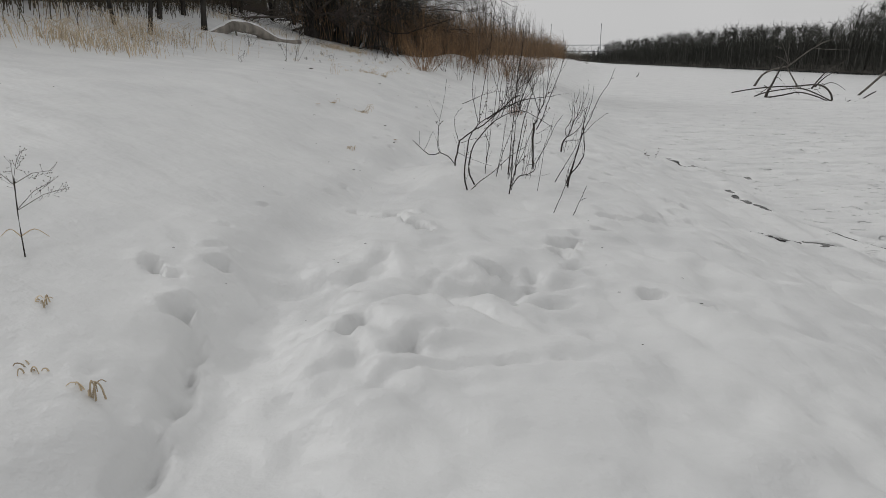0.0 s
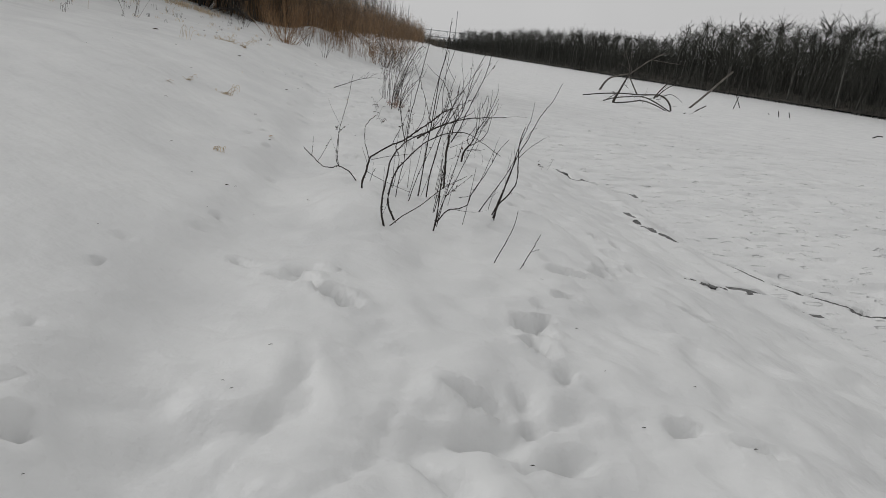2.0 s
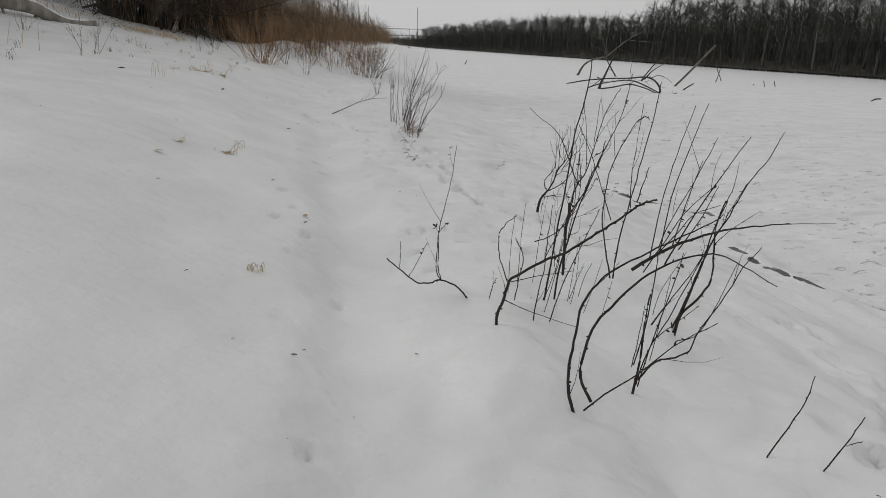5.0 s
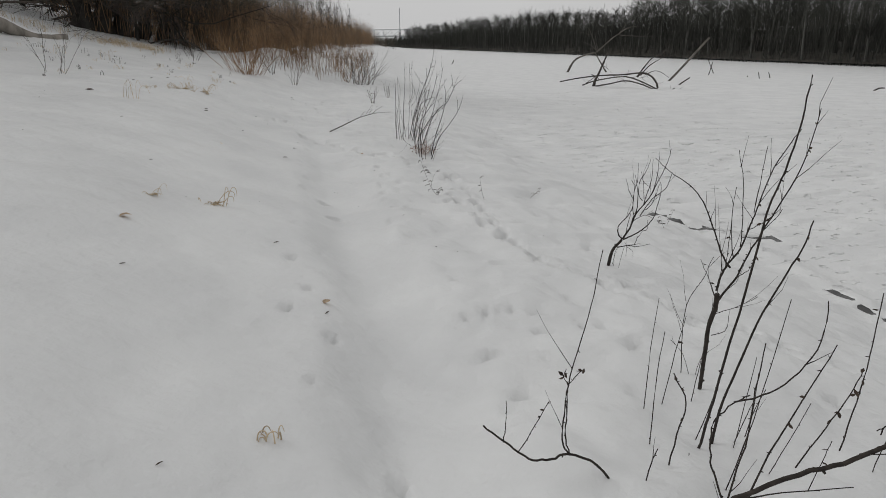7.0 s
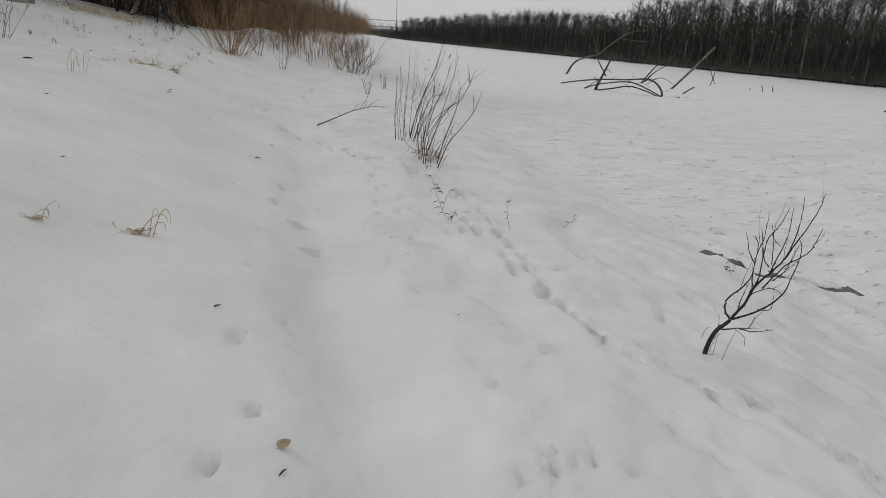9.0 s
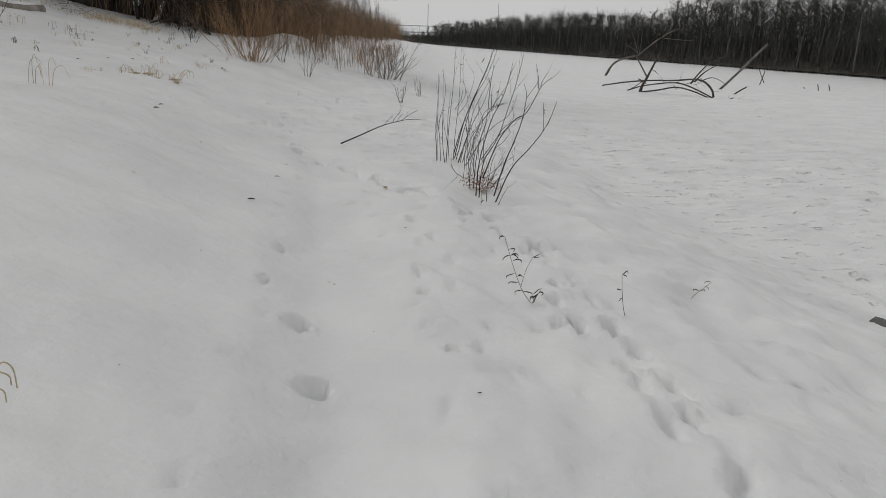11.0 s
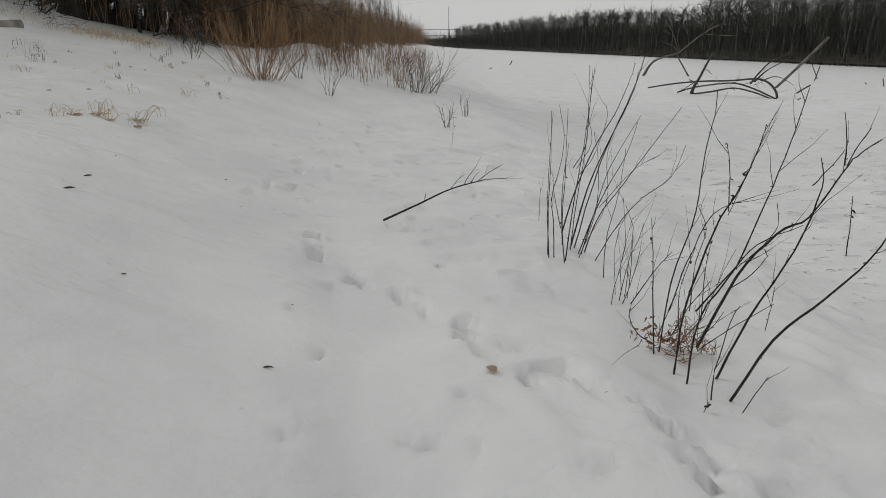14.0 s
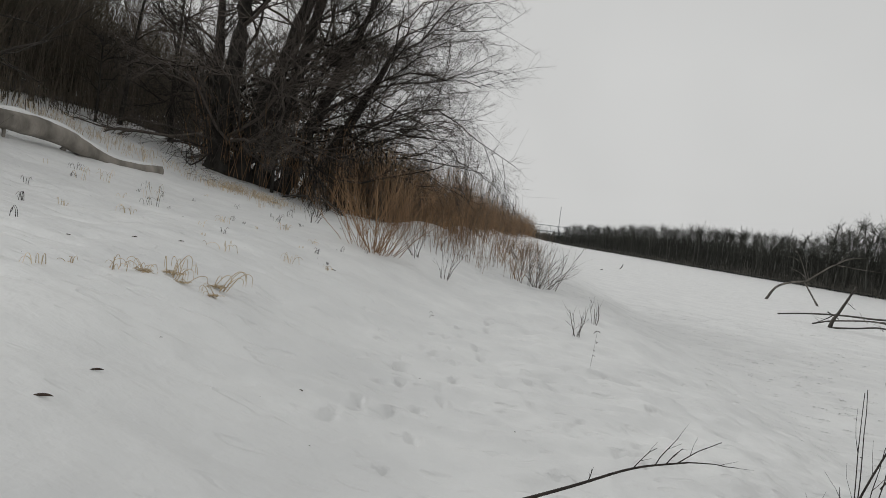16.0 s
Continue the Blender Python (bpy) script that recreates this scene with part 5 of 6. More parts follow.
def willow(x, y, lean, height, girth, reach, seed, label, sway=0.0):
    """A great bare willow: trunk, limbs and a crown of drooping twigs."""
    r = random.Random(seed)
    ob = thing("willow_tree", x, y, float(land(x, y)) - 0.1, label, "tree", "great willows on the bank")
    trunk = Tubes()
    pts = curve_points([(0, 0, -0.2), (lean[0] * 0.18, lean[1] * 0.18, height * 0.2), (lean[0] * 0.5 + sway, lean[1] * 0.5, height * 0.5), (lean[0], lean[1], height)], 5)
    pts = [p + Vector((r.gauss(0, 0.04), r.gauss(0, 0.04), 0)) for p in pts]
    rad = [girth * (1.45 - 0.45 * min(1, p.z / 1.0)) * max(0.08, 1 - 0.55 * max(0, p.z) / height - 0.4 * (max(0, p.z) / height) ** 6) for p in pts]
    trunk.add(pts, rad, 10)
    trunk.object("trunk", BARK, ob)
    for k in range(17):
        u = r.uniform(0.08, 0.97)
        i = min(len(pts) - 2, int(u * (len(pts) - 1)))
        p = pts[i].lerp(pts[i + 1], r.random())
        a = r.uniform(0, 2 * math.pi)
        if r.random() < 0.5:
            a = math.atan2(lean[1], lean[0]) + r.gauss(0, 0.7)
        limb = Tubes()
        grow(limb, r, p, (math.cos(a), math.sin(a), r.uniform(0.2, 1.1)), reach * r.uniform(0.6, 1.1) * (1.1 - 0.4 * u), girth * 0.2, 4, 5, 0.17, -0.015, 5, 0.62, 0.63, 0.15, 5)
        limb.object("limb", GREY_TWIG if k % 2 == 0 else TWIG, ob)
    # sucker shoots round the foot
    suckers = Tubes()
    for _ in range(12):
        a = r.uniform(0, 2 * math.pi)
        grow(suckers, r, (girth * math.cos(a), girth * math.sin(a), r.uniform(0, 1.5)), (math.cos(a), math.sin(a), 1.2), r.uniform(1.0, 2.6), 0.018, 2, 3, 0.2, 0.02, 3, 0.6, 0.6, 0.2, 4)
    tagged(suckers.object("undergrowth", GREY_TWIG, ob), kind="stuff")
    return ob


GREAT = "old bare willow with dark furrowed bark on the bank"
willow(-8.5, 44.4, (0.6, 0.5), 12.0, 0.46, 5.0, 61, GREAT)
willow(-7.75, 44.7, (3.2, 0.8), 12.0, 0.42, 5.0, 62, GREAT + " leaning over")
willow(-7.0, 45.3, (2.4, 1.0), 11.0, 0.4, 5.0, 63, GREAT + " leaning over")
willow(-6.1, 45.9, (3.6, 0.4), 10.0, 0.34, 6.6, 64, GREAT + " leaning over")
willow(-5.2, 46.8, (4.0, 0.5), 8.5, 0.3, 6.6, 65, GREAT + " leaning over")
willow(-8.9, 45.3, (-1.0, 1.5), 11.0, 0.25, 4.5, 66, GREAT)


def small_tree(x, y, height, girth, seed, label, lean=(0, 0), mat=TWIG):
    r = random.Random(seed)
    ob = thing("small_tree", x, y, float(land(x, y)), label, "tree")
    trunk, crown = Tubes(), Tubes()
    pts = curve_points([(0, 0, -0.2), (lean[0] * 0.4 + r.gauss(0, 0.08), lean[1] * 0.4, height * 0.45), (lean[0], lean[1], height)], 4)
    trunk.add(pts, taper(len(pts), girth, girth * 0.25), 6)
    for _ in range(16):
        i = r.randrange(2, len(pts) - 1)
        a = r.uniform(0, 6.28)
        grow(crown, r, pts[i].lerp(pts[i + 1], r.random()), (math.cos(a), math.sin(a), r.uniform(0.3, 1)), height * r.uniform(0.2, 0.4), girth * 0.3, 2, 4, 0.18, 0.0, 4, 0.65, 0.6, 0.2, 4)
    trunk.object("trunk", BARK, ob)
    crown.object("crown", mat, ob)
    return ob


small_tree(-5.9, 43.4, 5.0, 0.09, 71, "thin bare young tree before the willows")
small_tree(-10.7, 30.6, 6.0, 0.16, 72, "bare dark tree on the snowy bank")
small_tree(-12.4, 30.0, 5.5, 0.12, 73, "bare dark tree on the snowy bank", (0.6, 0))
small_tree(-10.0, 23.2, 4.5, 0.10, 74, "bare dark tree on the snowy bank", (0.5, 0.2))
small_tree(-11.3, 23.6, 4.5, 0.08, 75, "bare dark tree on the snowy bank", (-0.6, 0.2))
for k in range(9):
    y = 26.0 + 4.2 * k
    small_tree(float(shore(y) - slope_edge(y)) - 2.0 - 2.5 * math.sin(k * 2.3), y, 7.5 + 1.5 * math.sin(k * 1.3), 0.13, 170 + k, "bare tangled tree at the edge of the slope wood", (0.8, 0.0), THICKET_TWIG)
small_tree(-12.2, 49.0, 8.0, 0.16, 76, "bare dark tree behind the willows")
small_tree(-11.0, 50.5, 8.5, 0.2, 77, "bare dark tree behind the willows")
small_tree(-13.5, 44.0, 3.5, 0.07, 78, "bare dark tree behind the fallen log")

# the wooded slope above
def on_slope(y0, y1, d0, d1):
    def place(r):
        y = r.uniform(y0, y1)
        return float(shore(y) - slope_edge(y)) - r.uniform(d0, d1) * r.uniform(0.3, 1), y
    return place


thicket("slope_thicket", "dense brown brushwood on the wooded slope", THICKET_TWIG, 4600, on_slope(14, 72, 0.5, 24), lambda x, y: 9.0 - 1.6 * float(ramp01(y, 54, 66)), 0.02, 81, 9, 0.45, 0.55)
thicket("slope_scrub", "low tangled scrub at the edge of the slope wood", THICKET_TWIG, 1100, on_slope(10, 90, -1.5, 2.5), lambda x, y: 1.6, 0.013, 82, 4)


# ---- the wood across the river ----
def canopy(y):
    """How high the wood across the river stands above the ice."""
    return float(np.interp(y, (38, 100, 136, 142, 160, 200, 250, 300, 345, 362, 400, 475), (13.6, 13.2, 12.7, 10.3, 10.1, 11.1, 10.8, 9.9, 9.2, 6.4, 5.0, 4.6)))


def wood_tree(seed, height):
    """A bare tree with a straight trunk and a rounded crown of fine twigs."""
    r = random.Random(seed)
    trunk, crown = Tubes(), Tubes()
    pts = curve_points([(0, 0, -0.4), (r.gauss(0, 0.15), r.gauss(0, 0.15), height * 0.4), (r.gauss(0, 0.3), r.gauss(0, 0.3), height * 0.9)], 3)
    trunk.add(pts, taper(len(pts), 0.13, 0.035), 5)
    for i in range(32):
        f = 0.3 + 0.69 * r.random() ** 0.7
        u = f * (len(pts) - 1)
        p = pts[int(u)].lerp(pts[int(u) + 1], u % 1)
        a = r.uniform(0, 2 * math.pi)
        grow(crown, r, p, (math.cos(a), math.sin(a), r.uniform(0.35, 1.4)), height * r.uniform(0.13, 0.23) * (1.25 - 0.45 * f), 0.034, 2, 3, 0.18, 0.05, 3, 0.62, 0.68, 0.1, 2)
    return trunk.mesh("trunk", FOREST_BARK), crown.mesh("crown", FOREST_TWIG)


WOOD = [wood_tree(100 + k, 7.5) for k in range(6)]
wood_rng = random.Random(5)


def stand_tree(x, y, size, label, group):
    ob = thing("tree", x, y, float(land(x, y)), label, "tree", group)
    ob.rotation_euler = (0, 0, wood_rng.uniform(0, 6.28))
    ob.scale = (size * 1.05, size * 1.05, size)
    for part_name, me in zip(("trunk", "crown"), wood_rng.choice(WOOD)):
        new(part_name, me).parent = ob
    return ob


def far_rows(rows, y0, y1):
    for deep, gap in rows:
        y = y0
        while y < y1:
            swell = 0.97 + 0.07 * noise.noise((deep, y * 0.09, 2.0))
            yield float(far_shore(y)) + deep + wood_rng.uniform(-1.5, 1.5), y, (canopy(y) * swell - float(far_rise(np.float64(deep)))) / 7.5 * wood_rng.uniform(0.95, 1.14)
            y += 0.85 * gap * wood_rng.uniform(0.6, 1.4) * (1 + y / 350)


for x, y, size in far_rows(((2.5, 2.3), (7, 2.4)), 38.0, 470):
    stand_tree(x, y, size, "bare dark grey tree of the wood across the river", "trees of the far bank")


def deep_wood():
    """The rows behind, which nobody could count."""
    kinds = []
    for trunk, crown in WOOD:
        vs, fs = [], []
        for me in (trunk, crown):
            off = len(vs)
            vs += [tuple(v.co) for v in me.vertices]
            fs += [tuple(off + i for i in p.vertices) for p in me.polygons]
        kinds.append((np.array(vs), fs))
    verts, faces, count = [], [], 0
    for x, y, size in far_rows(((14, 2.5),), 38.0, 450):
        vs, fs = kinds[wood_rng.randrange(len(kinds))]
        a = wood_rng.uniform(0, 6.28)
        c, s = math.cos(a) * size, math.sin(a) * size
        verts.append(np.stack((vs[:, 0] * c - vs[:, 1] * s + x, vs[:, 0] * s + vs[:, 1] * c + y, vs[:, 2] * size + float(land(x, y))), -1))
        faces += [tuple(count + i for i in f) for f in fs]
        count += len(vs)
    me = bpy.data.meshes.new("deep_wood")
    me.from_pydata(np.concatenate(verts).tolist(), [], faces)
    me.materials.append(FOREST_TWIG)
    return tagged(new("deep_wood", me), "dense dark bare wood behind the far bank", "wood", kind="stuff")


def far_strip(depth, power, y_power):
    def place(r):
        y = 35 + 438 * r.random() ** y_power
        return float(far_shore(y)) - 0.2 + depth * r.random() ** power, y
    return place


deep_wood()
for k in range(60):
    y = wood_rng.uniform(14, 100)
    far_back = 2 if y < 52 else 12
    stand_tree(float(shore(y) - slope_edge(y)) - wood_rng.uniform(far_back, 40), y, wood_rng.uniform(0.8, 1.2), "bare brown tree on the wooded slope", "trees of the slope")
thicket("far_brushwood", "dense bare brushwood among the far trees", FOREST_TWIG, 10000, far_strip(40, 1.0, 1.45), lambda x, y: canopy(y) * (0.86 + 0.14 * noise.noise((x * 0.1, y * 0.16, 3.0))) - 0.8 * float(far_rise(x - far_shore(y))), 0.042, 92, 8, 0.55, 0.6)
thicket("far_undergrowth", "dark undergrowth along the far bank", FOREST_TWIG, 4200, far_strip(12, 2.0, 1.3), lambda x, y: 3.8 + 2.2 * noise.noise((x * 0.2, y * 0.12, 7.0)), 0.035, 91, 3, 0.35, 0.6)


# ---- the bridge far down the river ----
def bridge(x, y, turn, length, deck):
    ob = thing("bridge", x, y, ICE, "pale grey steel girder bridge far down the river", "bridge")
    ob.rotation_euler = (0, 0, radians(turn))

    def beam(name, p, q, wide, high):
        bm = bmesh.new()
        bmesh.ops.create_cube(bm, size=1)
        a, b = Vector(p), Vector(q)
        way = b - a
        m = Matrix.Translation((a + b) / 2) @ way.to_track_quat("X", "Z").to_matrix().to_4x4() @ Matrix.Diagonal((way.length, wide, high, 1))
        bmesh.ops.transform(bm, matrix=m, verts=bm.verts)
        me = bpy.data.meshes.new(name)
        bm.to_mesh(me)
        bm.free()
        me.materials.append(STEEL)
        new(name, me).parent = ob
    beam("deck", (-length / 2, 0, deck), (length / 2, 0, deck), 8, 0.8)
    beam("rail", (-length / 2, -4, deck + 4.4), (length / 2, -4, deck + 4.4), 0.4, 0.5)
    n = int(length / 6)
    for k in range(n + 1):
        u = -length / 2 + length * k / n
        beam("post", (u, -4, deck), (u, -4, deck + 4.4), 0.35, 0.35)
        if k < n:
            beam("brace", (u, -4, deck), (u + length / n, -4, deck + 4.4), 0.25, 0.25)
    for k in range(4):
        u = -length / 2 + length * (k + 0.5) / 4
        beam("pier", (u, 0, -1), (u, 0, deck), 5, 2.5)
    for u in (-20, 15):
        beam("lamp_post", (u, -4, deck), (u, -4, deck + 19), 0.45, 0.45)


bridge(98, 490, -11, 130, 5.6)


# ---- weeds, dry grass and litter in the snow ----
def umbel_weed(x, y, height, seed):
    r = random.Random(seed)
    ob = thing("dry_weed", x, y, ground_z(x, y), "dry branching weed stalk with tiny seed heads in snow", "weed")
    stalk = Tubes()
    stalk.add(curve_points([(0, 0, -0.05), (0.005, 0, height * 0.4), (0.02, 0, height * 0.75)], 3), taper(7, 0.0038, 0.0022), 5)
    stalk.object("stalk", TWIG, ob)
    head = Tubes()
    for k, (z0, reach, rise, side) in enumerate(((0.45, 0.46, 0.19, 1), (0.46, 0.38, 0.26, 1), (0.69, 0.36, 0.12, 1), (0.45, 0.13, 0.4, -1), (0.69, 0.17, 0.15, -1), (0.7, 0.06, 0.28, 1))):
        tip = Vector((side * reach * height, r.gauss(0, 0.05), (z0 + rise) * height))
        base = Vector((0.01, 0, z0 * height))
        head.add([base, base.lerp(tip, 0.5) + Vector((0, 0, 0.02)), tip], [0.0017, 0.0013, 0.0009], 4)
        for _ in range(14):
            p = base.lerp(tip, r.uniform(0.4, 1.0))
            q = p + Vector((side * r.uniform(0, 0.04), r.gauss(0, 0.02), r.uniform(-0.015, 0.05)))
            head.add([p, q], [0.0008, 0.0006], 3)
            head.add([q, q + Vector((0, 0, 0.005))], [0.0024, 0.0016], 4)
    tagged(head.object("umbel", GREY_TWIG, ob), kind="stuff")
    leaf = Tubes()
    for side in (1, -1):
        leaf.add(curve_points([(0, 0, height * 0.2), (side * 0.06, 0.02, height * 0.26), (side * 0.12, 0.03, height * 0.18)], 3), taper(7, 0.004, 0.002), 3)
    leaf.object("leaf", STRAW, ob, "curled straw-coloured leaf")


umbel_weed(-2.05, 3.03, 0.52, 1)


def leafy_weed(x, y, height, lean, tiers, seed, label="withered weed with black curled leaves in snow", side_stalk=0.0):
    """A thin bowed stalk with clusters of curled leaves up its length."""
    r = random.Random(seed)
    ob = thing("dry_weed", x, y, ground_z(x, y), label, "weed", "weeds in the snow")
    line = curve_points([(0, 0, -0.05), (lean * 0.4, 0.01, height * 0.18), (lean * 0.7, 0.01, height * 0.55), (lean, 0, height)], 5)
    t = Tubes()
    t.add(line, taper(len(line), 0.0026, 0.0012), 5)
    if side_stalk:
        t.add(curve_points([line[6], line[6] + Vector((0.03, 0, side_stalk * 0.6)), line[6] + Vector((0.07, 0, side_stalk))], 4), taper(9, 0.0018, 0.001), 4)
    t.object("stalk", GREY_TWIG, ob)
    for k in range(tiers):
        f = 1 - 0.7 * k / max(1, tiers)
        p = line[min(len(line) - 1, int(f * (len(line) - 1)))]
        leaf = Tubes()
        for _ in range(r.choice((1, 1, 2, 4))):
            side = -1 if r.random() < 0.7 else 1
            q = p + Vector((side * r.uniform(0.02, 0.06), r.gauss(0, 0.02), r.uniform(-0.025, 0.012)))
            bend = (p + q) / 2 + Vector((0, 0, r.uniform(-0.004, 0.012)))
            size = r.uniform(0.0025, 0.0045)
            leaf.add(curve_points([p, bend, q, q + Vector((side * r.uniform(-0.012, 0.012), 0, -r.uniform(0.008, 0.025)))], 3), [size * w for w in (0.25, 0.4, 0.8, 1.1, 1.0, 0.9, 0.8, 0.7, 0.5, 0.25)], 5)
        leaf.object("leaf", DRY_LEAF, ob, "black curled leaf")
    if side_stalk:
        tip = line[6] + Vector((0.07, 0, side_stalk))
        leaf = Tubes()
        for k in (-1, 1):
            leaf.add(curve_points([tip, tip + Vector((0.02, 0, 0.006 * k)), tip + Vector((0.05, 0.01, 0.004 + 0.01 * k))], 3), [0.001, 0.002, 0.0035, 0.003, 0.0025, 0.002, 0.001], 5)
        leaf.object("leaf", DRY_LEAF, ob, "black curled leaf")


leafy_weed(1.18, 13.73, 0.46, -0.25, 8, 3, side_stalk=0.2)
leafy_weed(1.14, 13.72, 0.1, 0.06, 3, 4)
leafy_weed(1.73, 13.52, 0.30, -0.08, 3, 5)
leafy_weed(2.59, 14.1, 0.12, 0.2, 3, 6, "thin fallen weed with tiny dark seeds on snow")
leafy_weed(4.35, 13.3, 0.2, 0.1, 3, 7)
leafy_weed(4.2, 13.1, 0.18, -0.1, 3, 8)
leafy_weed(2.4, 24.7, 0.5, 0.04, 4, 9, "thin dark weed stalk standing in snow")
leafy_weed(0.2, 25.5, 0.08, 0.05, 2, 10)


def tuft(x, y, size, blades, seed, mat=STRAW, label="bent tuft of pale dry grass in snow", up=1.0):
    r = random.Random(seed)
    ob = thing("grass_tuft", x, y, ground_z(x, y), label, "grass", "grass tufts in the snow")
    t = Tubes()
    for _ in range(blades):
        a = r.uniform(0, 6.28)
        h, d = size * r.uniform(0.5, 1.1) * up, size * r.uniform(0.25, 0.8)
        base = Vector((r.gauss(0, size * 0.3), r.gauss(0, size * 0.2), -0.02))
        c = Vector((math.cos(a), math.sin(a), 0))
        line = curve_points([base, base + c * d * 0.25 + Vector((0, 0, h * 0.8)), base + c * d * 0.7 + Vector((0, 0, h)), base + c * d + Vector((0, 0, h * r.uniform(0.3, 0.9)))], 3)
        t.add(line, taper(len(line), 0.0045, 0.002), 3)
    tagged(t.object("foliage", mat, ob), kind="stuff")
    return ob


for k, (x, y, size, blades) in enumerate(((-1.76, 2.66, 0.07, 8), (-1.31, 2.13, 0.09, 7), (-1.52, 2.17, 0.07, 6), (-1.21, 8.4, 0.08, 9), (-2.69, 21.76, 0.2, 7), (-2.55, 22.1, 0.14, 8),
                                          (-1.81, 25.1, 0.2, 8), (-3.04, 21.3, 0.16, 6), (-2.95, 21.6, 0.12, 5), (-2.5, 24.3, 0.26, 6),
                                          (-1.3, 25.6, 0.12, 6), (-4.2, 25.5, 0.2, 8), (-3.4, 27.5, 0.2, 7), (-1.5, 15.6, 0.05, 3), (-5.0, 23.0, 0.2, 6), (-2.7, 29.5, 0.22, 10), (-1.9, 28.3, 0.16, 6))):
    tuft(x, y, size, blades, 300 + k, up=0.7)
for k in range(26):
    r = random.Random(500 + k)
    x, y = r.uniform(-9.5, -3.0), r.uniform(18, 37)
    tuft(x, y, r.uniform(0.12, 0.28), r.randint(3, 7), 400 + k, r.choice((STRAW, GREY_TWIG)), "sparse dry stalks standing in snow", 1.3)


for k in range(46):
    r = random.Random(900 + k)
    y = r.uniform(20, 34)
    x = float(shore(y)) - 8.2 - 7.0 * r.random() ** 1.3
    tuft(x, y, r.uniform(0.05, 0.12), r.randint(2, 5), 1000 + k, r.choice((TWIG, GREY_TWIG, STRAW)), "small withered sprig poking through the snow", 1.2)


def straw_patch(x, y, w, d, height, count, seed, label):
    r = random.Random(seed)
    t = Tubes()
    for _ in range(count):
        px, py = x + r.gauss(0, w), y + r.gauss(0, d)
        z = float(land(px, py))
        h, a = height * r.uniform(0.4, 1.1), r.uniform(0, 6.28)
        c = Vector((math.cos(a), math.sin(a), 0))
        p = Vector((px, py, z))
        t.add([p, p + c * h * 0.2 + Vector((0, 0, h * 0.7)), p + c * h * 0.6 + Vector((0, 0, h * 0.85))], [0.006, 0.005, 0.002], 3)
    return tagged(t.object("dry_grass", STRAW), label, "grass", kind="stuff")


straw_patch(-6.2, 37.8, 0.5, 0.6, 0.3, 200, 1, "flattened straw-coloured grass under the willows")
straw_patch(-5.0, 38.2, 0.5, 0.5, 0.28, 180, 5, "flattened straw-coloured grass under the willows")
straw_patch(-8.2, 15.6, 0.8, 1.0, 0.6, 380, 2, "tall straw-coloured dry grass on the bank")
straw_patch(-9.8, 22.0, 1.3, 0.9, 0.8, 360, 3, "tall straw-coloured dry grass on the bank")
straw_patch(-11.5, 38.5, 2.2, 1.0, 0.4, 420, 4, "straw-coloured dry grass round the fallen log")


def hoop_tuft(x, y, size, hoops, turn, seed, label="golden dry grass bent into hoops over a flattened wad"):
    """A few long blades bent over in hoops, with a low wad of straw at the foot."""
    r = random.Random(seed)
    ob = thing("grass_tuft", x, y, ground_z(x, y), label, "grass", "grass tufts in the snow")
    for _ in range(hoops):
        t = Tubes()
        a = radians(turn) + r.gauss(0, 0.7)
        c = Vector((math.cos(a), math.sin(a), 0))
        h, d = size * r.uniform(0.45, 1.0), size * r.uniform(0.5, 1.1)
        base = Vector((r.gauss(0, size * 0.25), r.gauss(0, size * 0.12), -0.02))
        line = curve_points([base, base + c * d * 0.4 + Vector((0, 0, h * 0.7)), base + c * d * 0.75 + Vector((0, 0, h)), base + c * d + Vector((0, 0, h * 0.85)), base + c * d * 1.02 + Vector((0, 0, h * r.uniform(0.3, 0.6)))], 4)
        t.add(line, taper(len(line), size * 0.018, size * 0.012), 4)
        t.object("blade", GOLD_GRASS, ob)
    wad = Tubes()
    for _ in range(34):
        a = r.uniform(0, 6.28)
        p = Vector((r.gauss(0, size * 0.22), r.gauss(0, size * 0.12), r.uniform(0, size * 0.12)))
        q = p + Vector((math.cos(a), math.sin(a), r.uniform(-0.1, 0.3))) * size * r.uniform(0.15, 0.4)
        wad.add([p, (p + q) / 2 + Vector((0, 0, size * 0.05)), q], [size * 0.014] * 3, 3)
    tagged(wad.object("foliage", GOLD_GRASS, ob, "flattened wad of straw"), kind="stuff")
    return ob


hoop_tuft(-1.5, 12.25, 0.2, 5, 15, 1)
hoop_tuft(-2.0, 12.0, 0.12, 4, 80, 2)
for k, (x, y, size, hoops, turn) in enumerate(((-2.52, 22.0, 0.17, 4, 200), (-2.38, 22.25, 0.22, 6, 90), (-2.25, 22.1, 0.18, 4, 0), (-1.98, 22.35, 0.22, 6, 20), (-1.9, 21.95, 0.15, 4, 180))):
    hoop_tuft(x, y, size, hoops, turn, 10 + k)
for k, (x, y) in enumerate(((-6.3, 37.8), (-5.9, 38.2), (-5.2, 38.5), (-4.8, 38.7))):
    hoop_tuft(x, y, 0.32, 6, 30 + 60 * k, 20 + k)


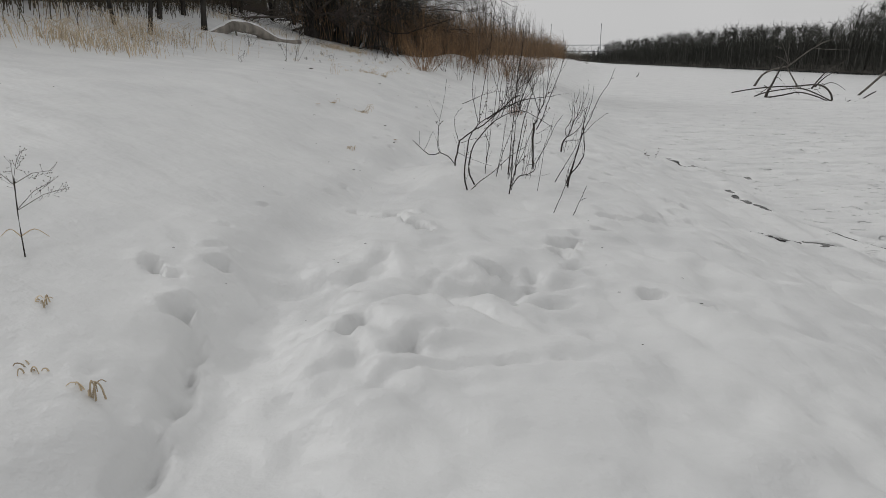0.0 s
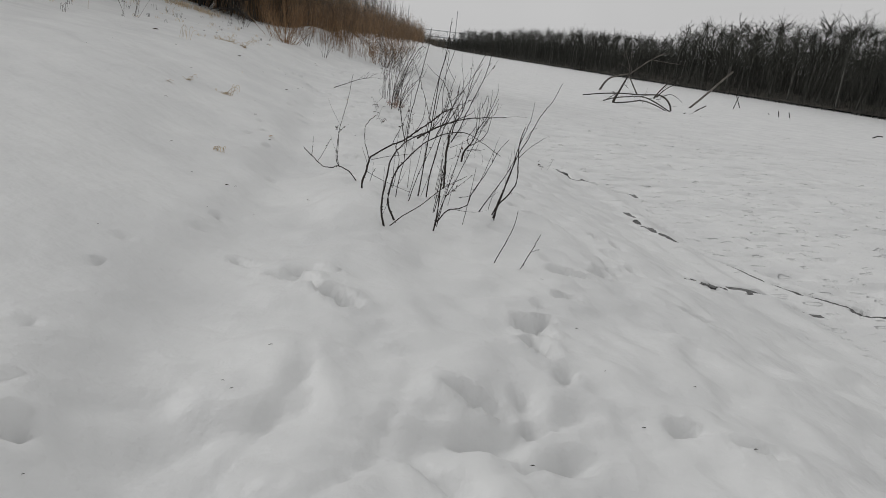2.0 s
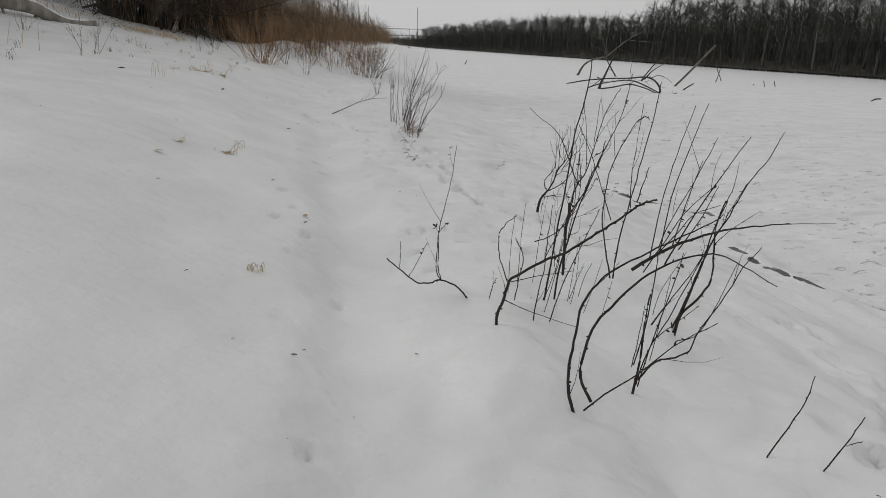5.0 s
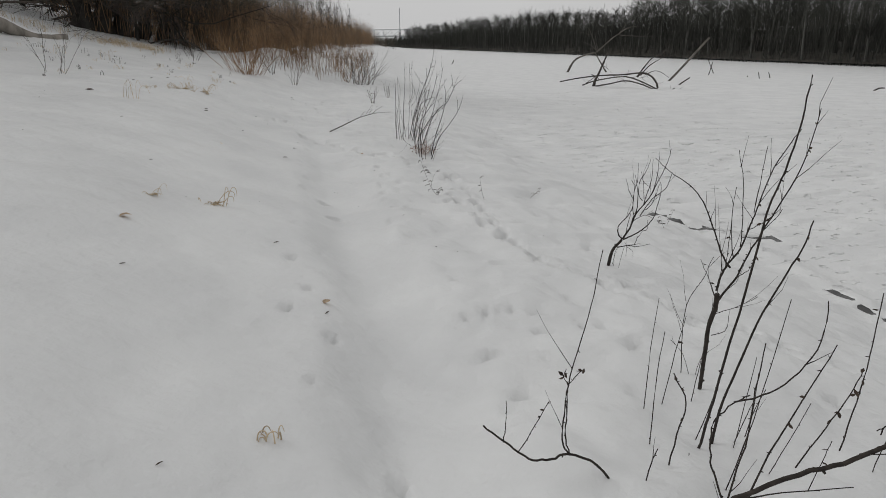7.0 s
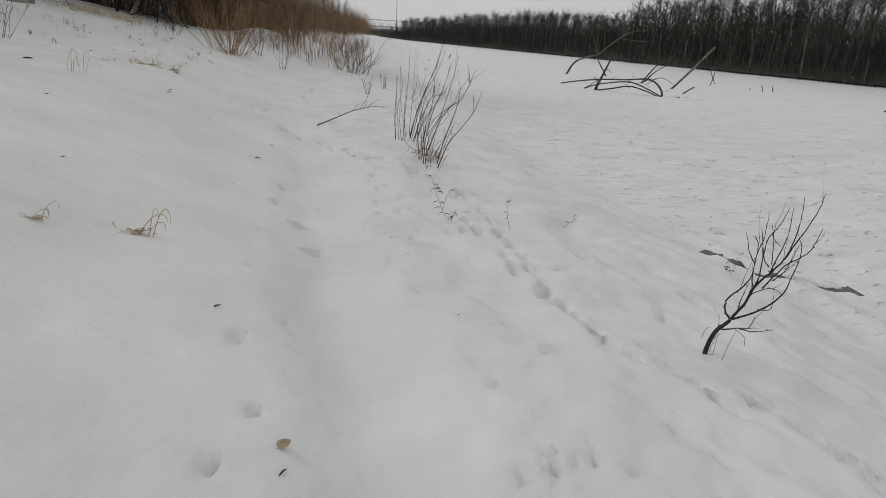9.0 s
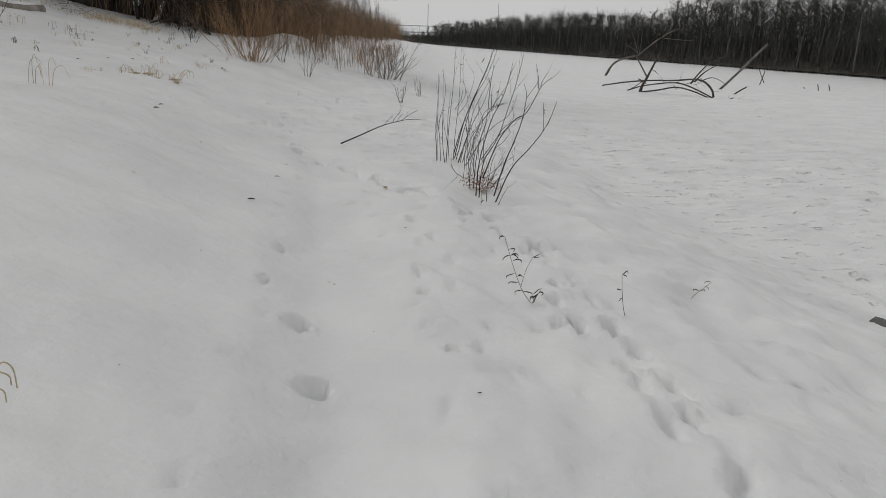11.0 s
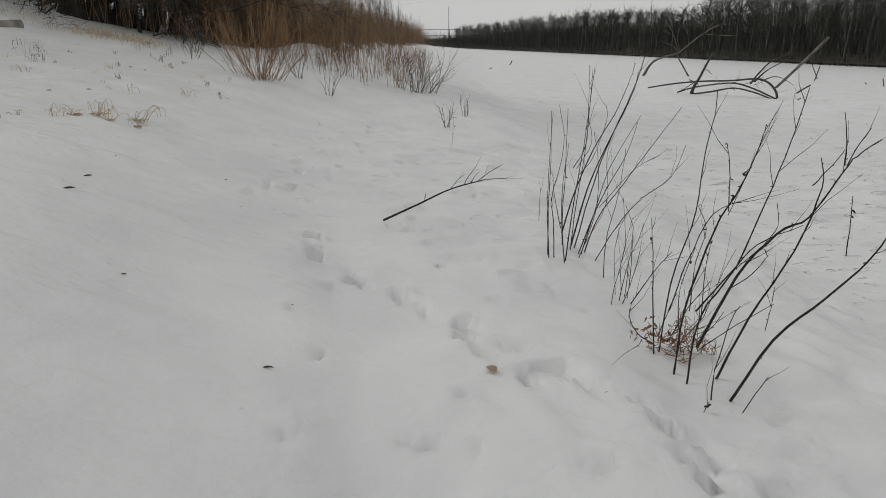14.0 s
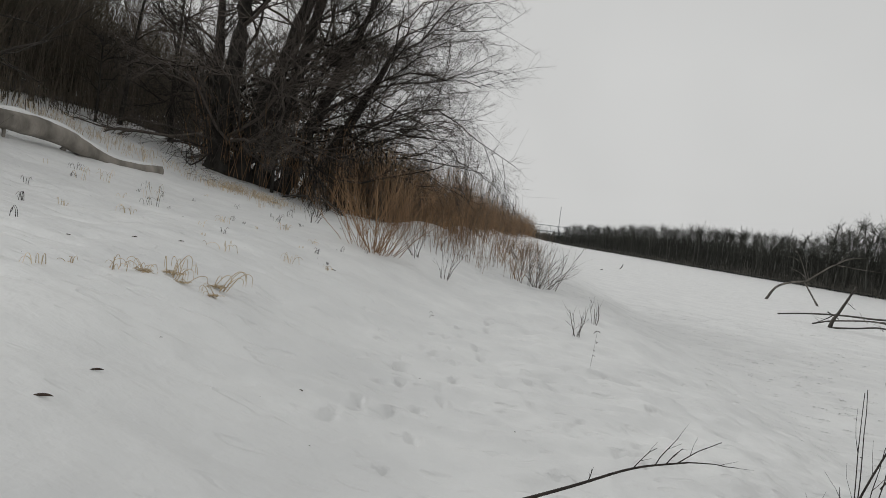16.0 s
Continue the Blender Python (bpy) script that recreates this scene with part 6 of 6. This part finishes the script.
def flat_leaf(x, y, size, turn, seed, mat, label):
    """A broad leaf with a stalk lying on the snow."""
    r = random.Random(seed)
    ob = thing("dead_leaf", x, y, ground_z(x, y) + 0.012, label, "leaf", "litter on the snow")
    c, s = math.cos(radians(turn)), math.sin(radians(turn))
    bm = bmesh.new()
    rows = []
    for u, w, lift in ((0, 0.03, 0.0), (0.15, 0.3, 0.04), (0.35, 0.42, 0.1), (0.6, 0.34, 0.12), (0.82, 0.16, 0.08), (1.0, 0.01, 0.02)):
        row = []
        for v, bend in ((-1, 0.14), (0, 0.0), (1, 0.1)):
            px, py = (u - 0.5) * size, v * w * size * r.uniform(0.85, 1.1)
            row.append(bm.verts.new((px * c - py * s, px * s + py * c, (lift + bend * w) * size)))
        rows.append(row)
    for a, b in zip(rows, rows[1:]):
        for k in range(2):
            bm.faces.new((a[k], a[k + 1], b[k + 1], b[k]))
    bmesh.ops.solidify(bm, geom=bm.faces[:], thickness=0.001)
    me = bpy.data.meshes.new("blade")
    bm.to_mesh(me)
    bm.free()
    me.materials.append(mat)
    new("blade", me).parent = ob
    t = Tubes()
    t.add([(-0.5 * size * c, -0.5 * size * s, 0.0), (-0.8 * size * c, -0.8 * size * s + 0.01, 0.004)], [0.0015, 0.001], 4)
    t.object("stalk", mat, ob)


flat_leaf(-2.1, 11.14, 0.1, 0, 1, TAN_LEAF, "pale tan dead leaf lying on the snow")
flat_leaf(-0.73, 10.09, 0.07, 40, 2, TAN_LEAF, "pale brown dead leaf lying on the snow")
flat_leaf(0.72, 16.92, 0.075, 120, 3, TAN_LEAF, "pale brown dead leaf lying in a print")


def fallen_stick():
    ob = thing("fallen_stick", 0.58, 20.0, ground_z(0.58, 20.0), "forked bare stick lying on the trodden snow", "stick")
    t = Tubes()
    line = curve_points([(0, 0, 0.02), (0.33, -0.02, 0.16), (0.66, -0.03, 0.3), (0.98, -0.06, 0.38)], 5)
    t.add(line, taper(len(line), 0.012, 0.005), 6)
    t.object("stem", TWIG, ob)
    f = Tubes()
    for base, way, size in ((10, (0.7, 0.1, 0.9), 0.2), (12, (0.5, 0.1, 1.0), 0.22), (15, (1, -0.1, 0.05), 0.32), (14, (0.9, 0.1, 0.7), 0.3), (13, (0.4, -0.1, 0.9), 0.14), (6, (0.3, 0.1, 0.9), 0.08)):
        grow(f, STEM_RNG, line[base], way, size, 0.0045, 1, 4, 0.1, -0.02, 2, 0.4, 0.5, 0.3, 4)
    tagged(f.object("fork", TWIG, ob), kind="stuff")


fallen_stick()


def dark_branch():
    ob = thing("fallen_branch", -3.6, 42.0, float(land(-3.6, 42.0)), "dark bare branch arching out of the snow", "branch")
    t = Tubes()
    line = curve_points([(-1.6, 0, 0.35), (-0.9, 0, 0.5), (0, 0, 0.45), (0.7, 0, 0.05), (0.9, 0, -0.2)], 4)
    t.add(line, taper(len(line), 0.03, 0.05), 6)
    t.object("stem", WET_WOOD, ob)


dark_branch()


def litter(name, x, y, size, seed, mat, label, category):
    r = random.Random(seed)
    ob = thing(name, x, y, ground_z(x, y) + 0.006, label, category, "litter on the snow")
    t = Tubes()
    size *= 0.42
    way = Vector((1, r.gauss(0, 0.5), 0)).normalized()
    # a rolled blade, thicker in the middle
    t.add(curve_points([way * -size, way * -0.3 * size + Vector((0, 0, 0.12 * size)), way * 0.4 * size + Vector((0, 0.1 * size, 0.1 * size)), way * size], 2), [size * k for k in (0.02, 0.1, 0.16, 0.18, 0.15, 0.1, 0.02)], 5)
    t.object("blade", mat, ob)


for k, (x, y, size) in enumerate(((-1.86, 19.73, 0.09), (-1.84, 19.17, 0.11), (-0.63, 15.7, 0.09), (-3.88, 19.7, 0.2), (-0.75, 9.94, 0.06), (-1.0, 11.3, 0.06), (-2.0, 10.24, 0.05), (-1.0, 7.2, 0.05),
                                  (-1.6, 8.2, 0.04), (-0.4, 16.9, 0.07), (-1.2, 17.8, 0.05), (-0.9, 20.8, 0.06), (-3.2, 23.4, 0.08), (-3.5, 22.6, 0.07), (-2.9, 24.0, 0.09), (-1.3, 26.0, 0.14), (-2.2, 13.7, 0.05), (-2.8, 16.0, 0.06))):
    litter("dead_leaf", x, y, size, 600 + k, DRY_LEAF, "small dark dead leaf lying on the snow", "leaf")
scatter = random.Random(9)
for k in range(70):
    x, y = scatter.uniform(-5, 2.0), scatter.uniform(3, 28)
    litter("bark_scrap", x, y, scatter.uniform(0.012, 0.035), 800 + k, TWIG, "tiny dark scrap of bark on the snow", "scrap")
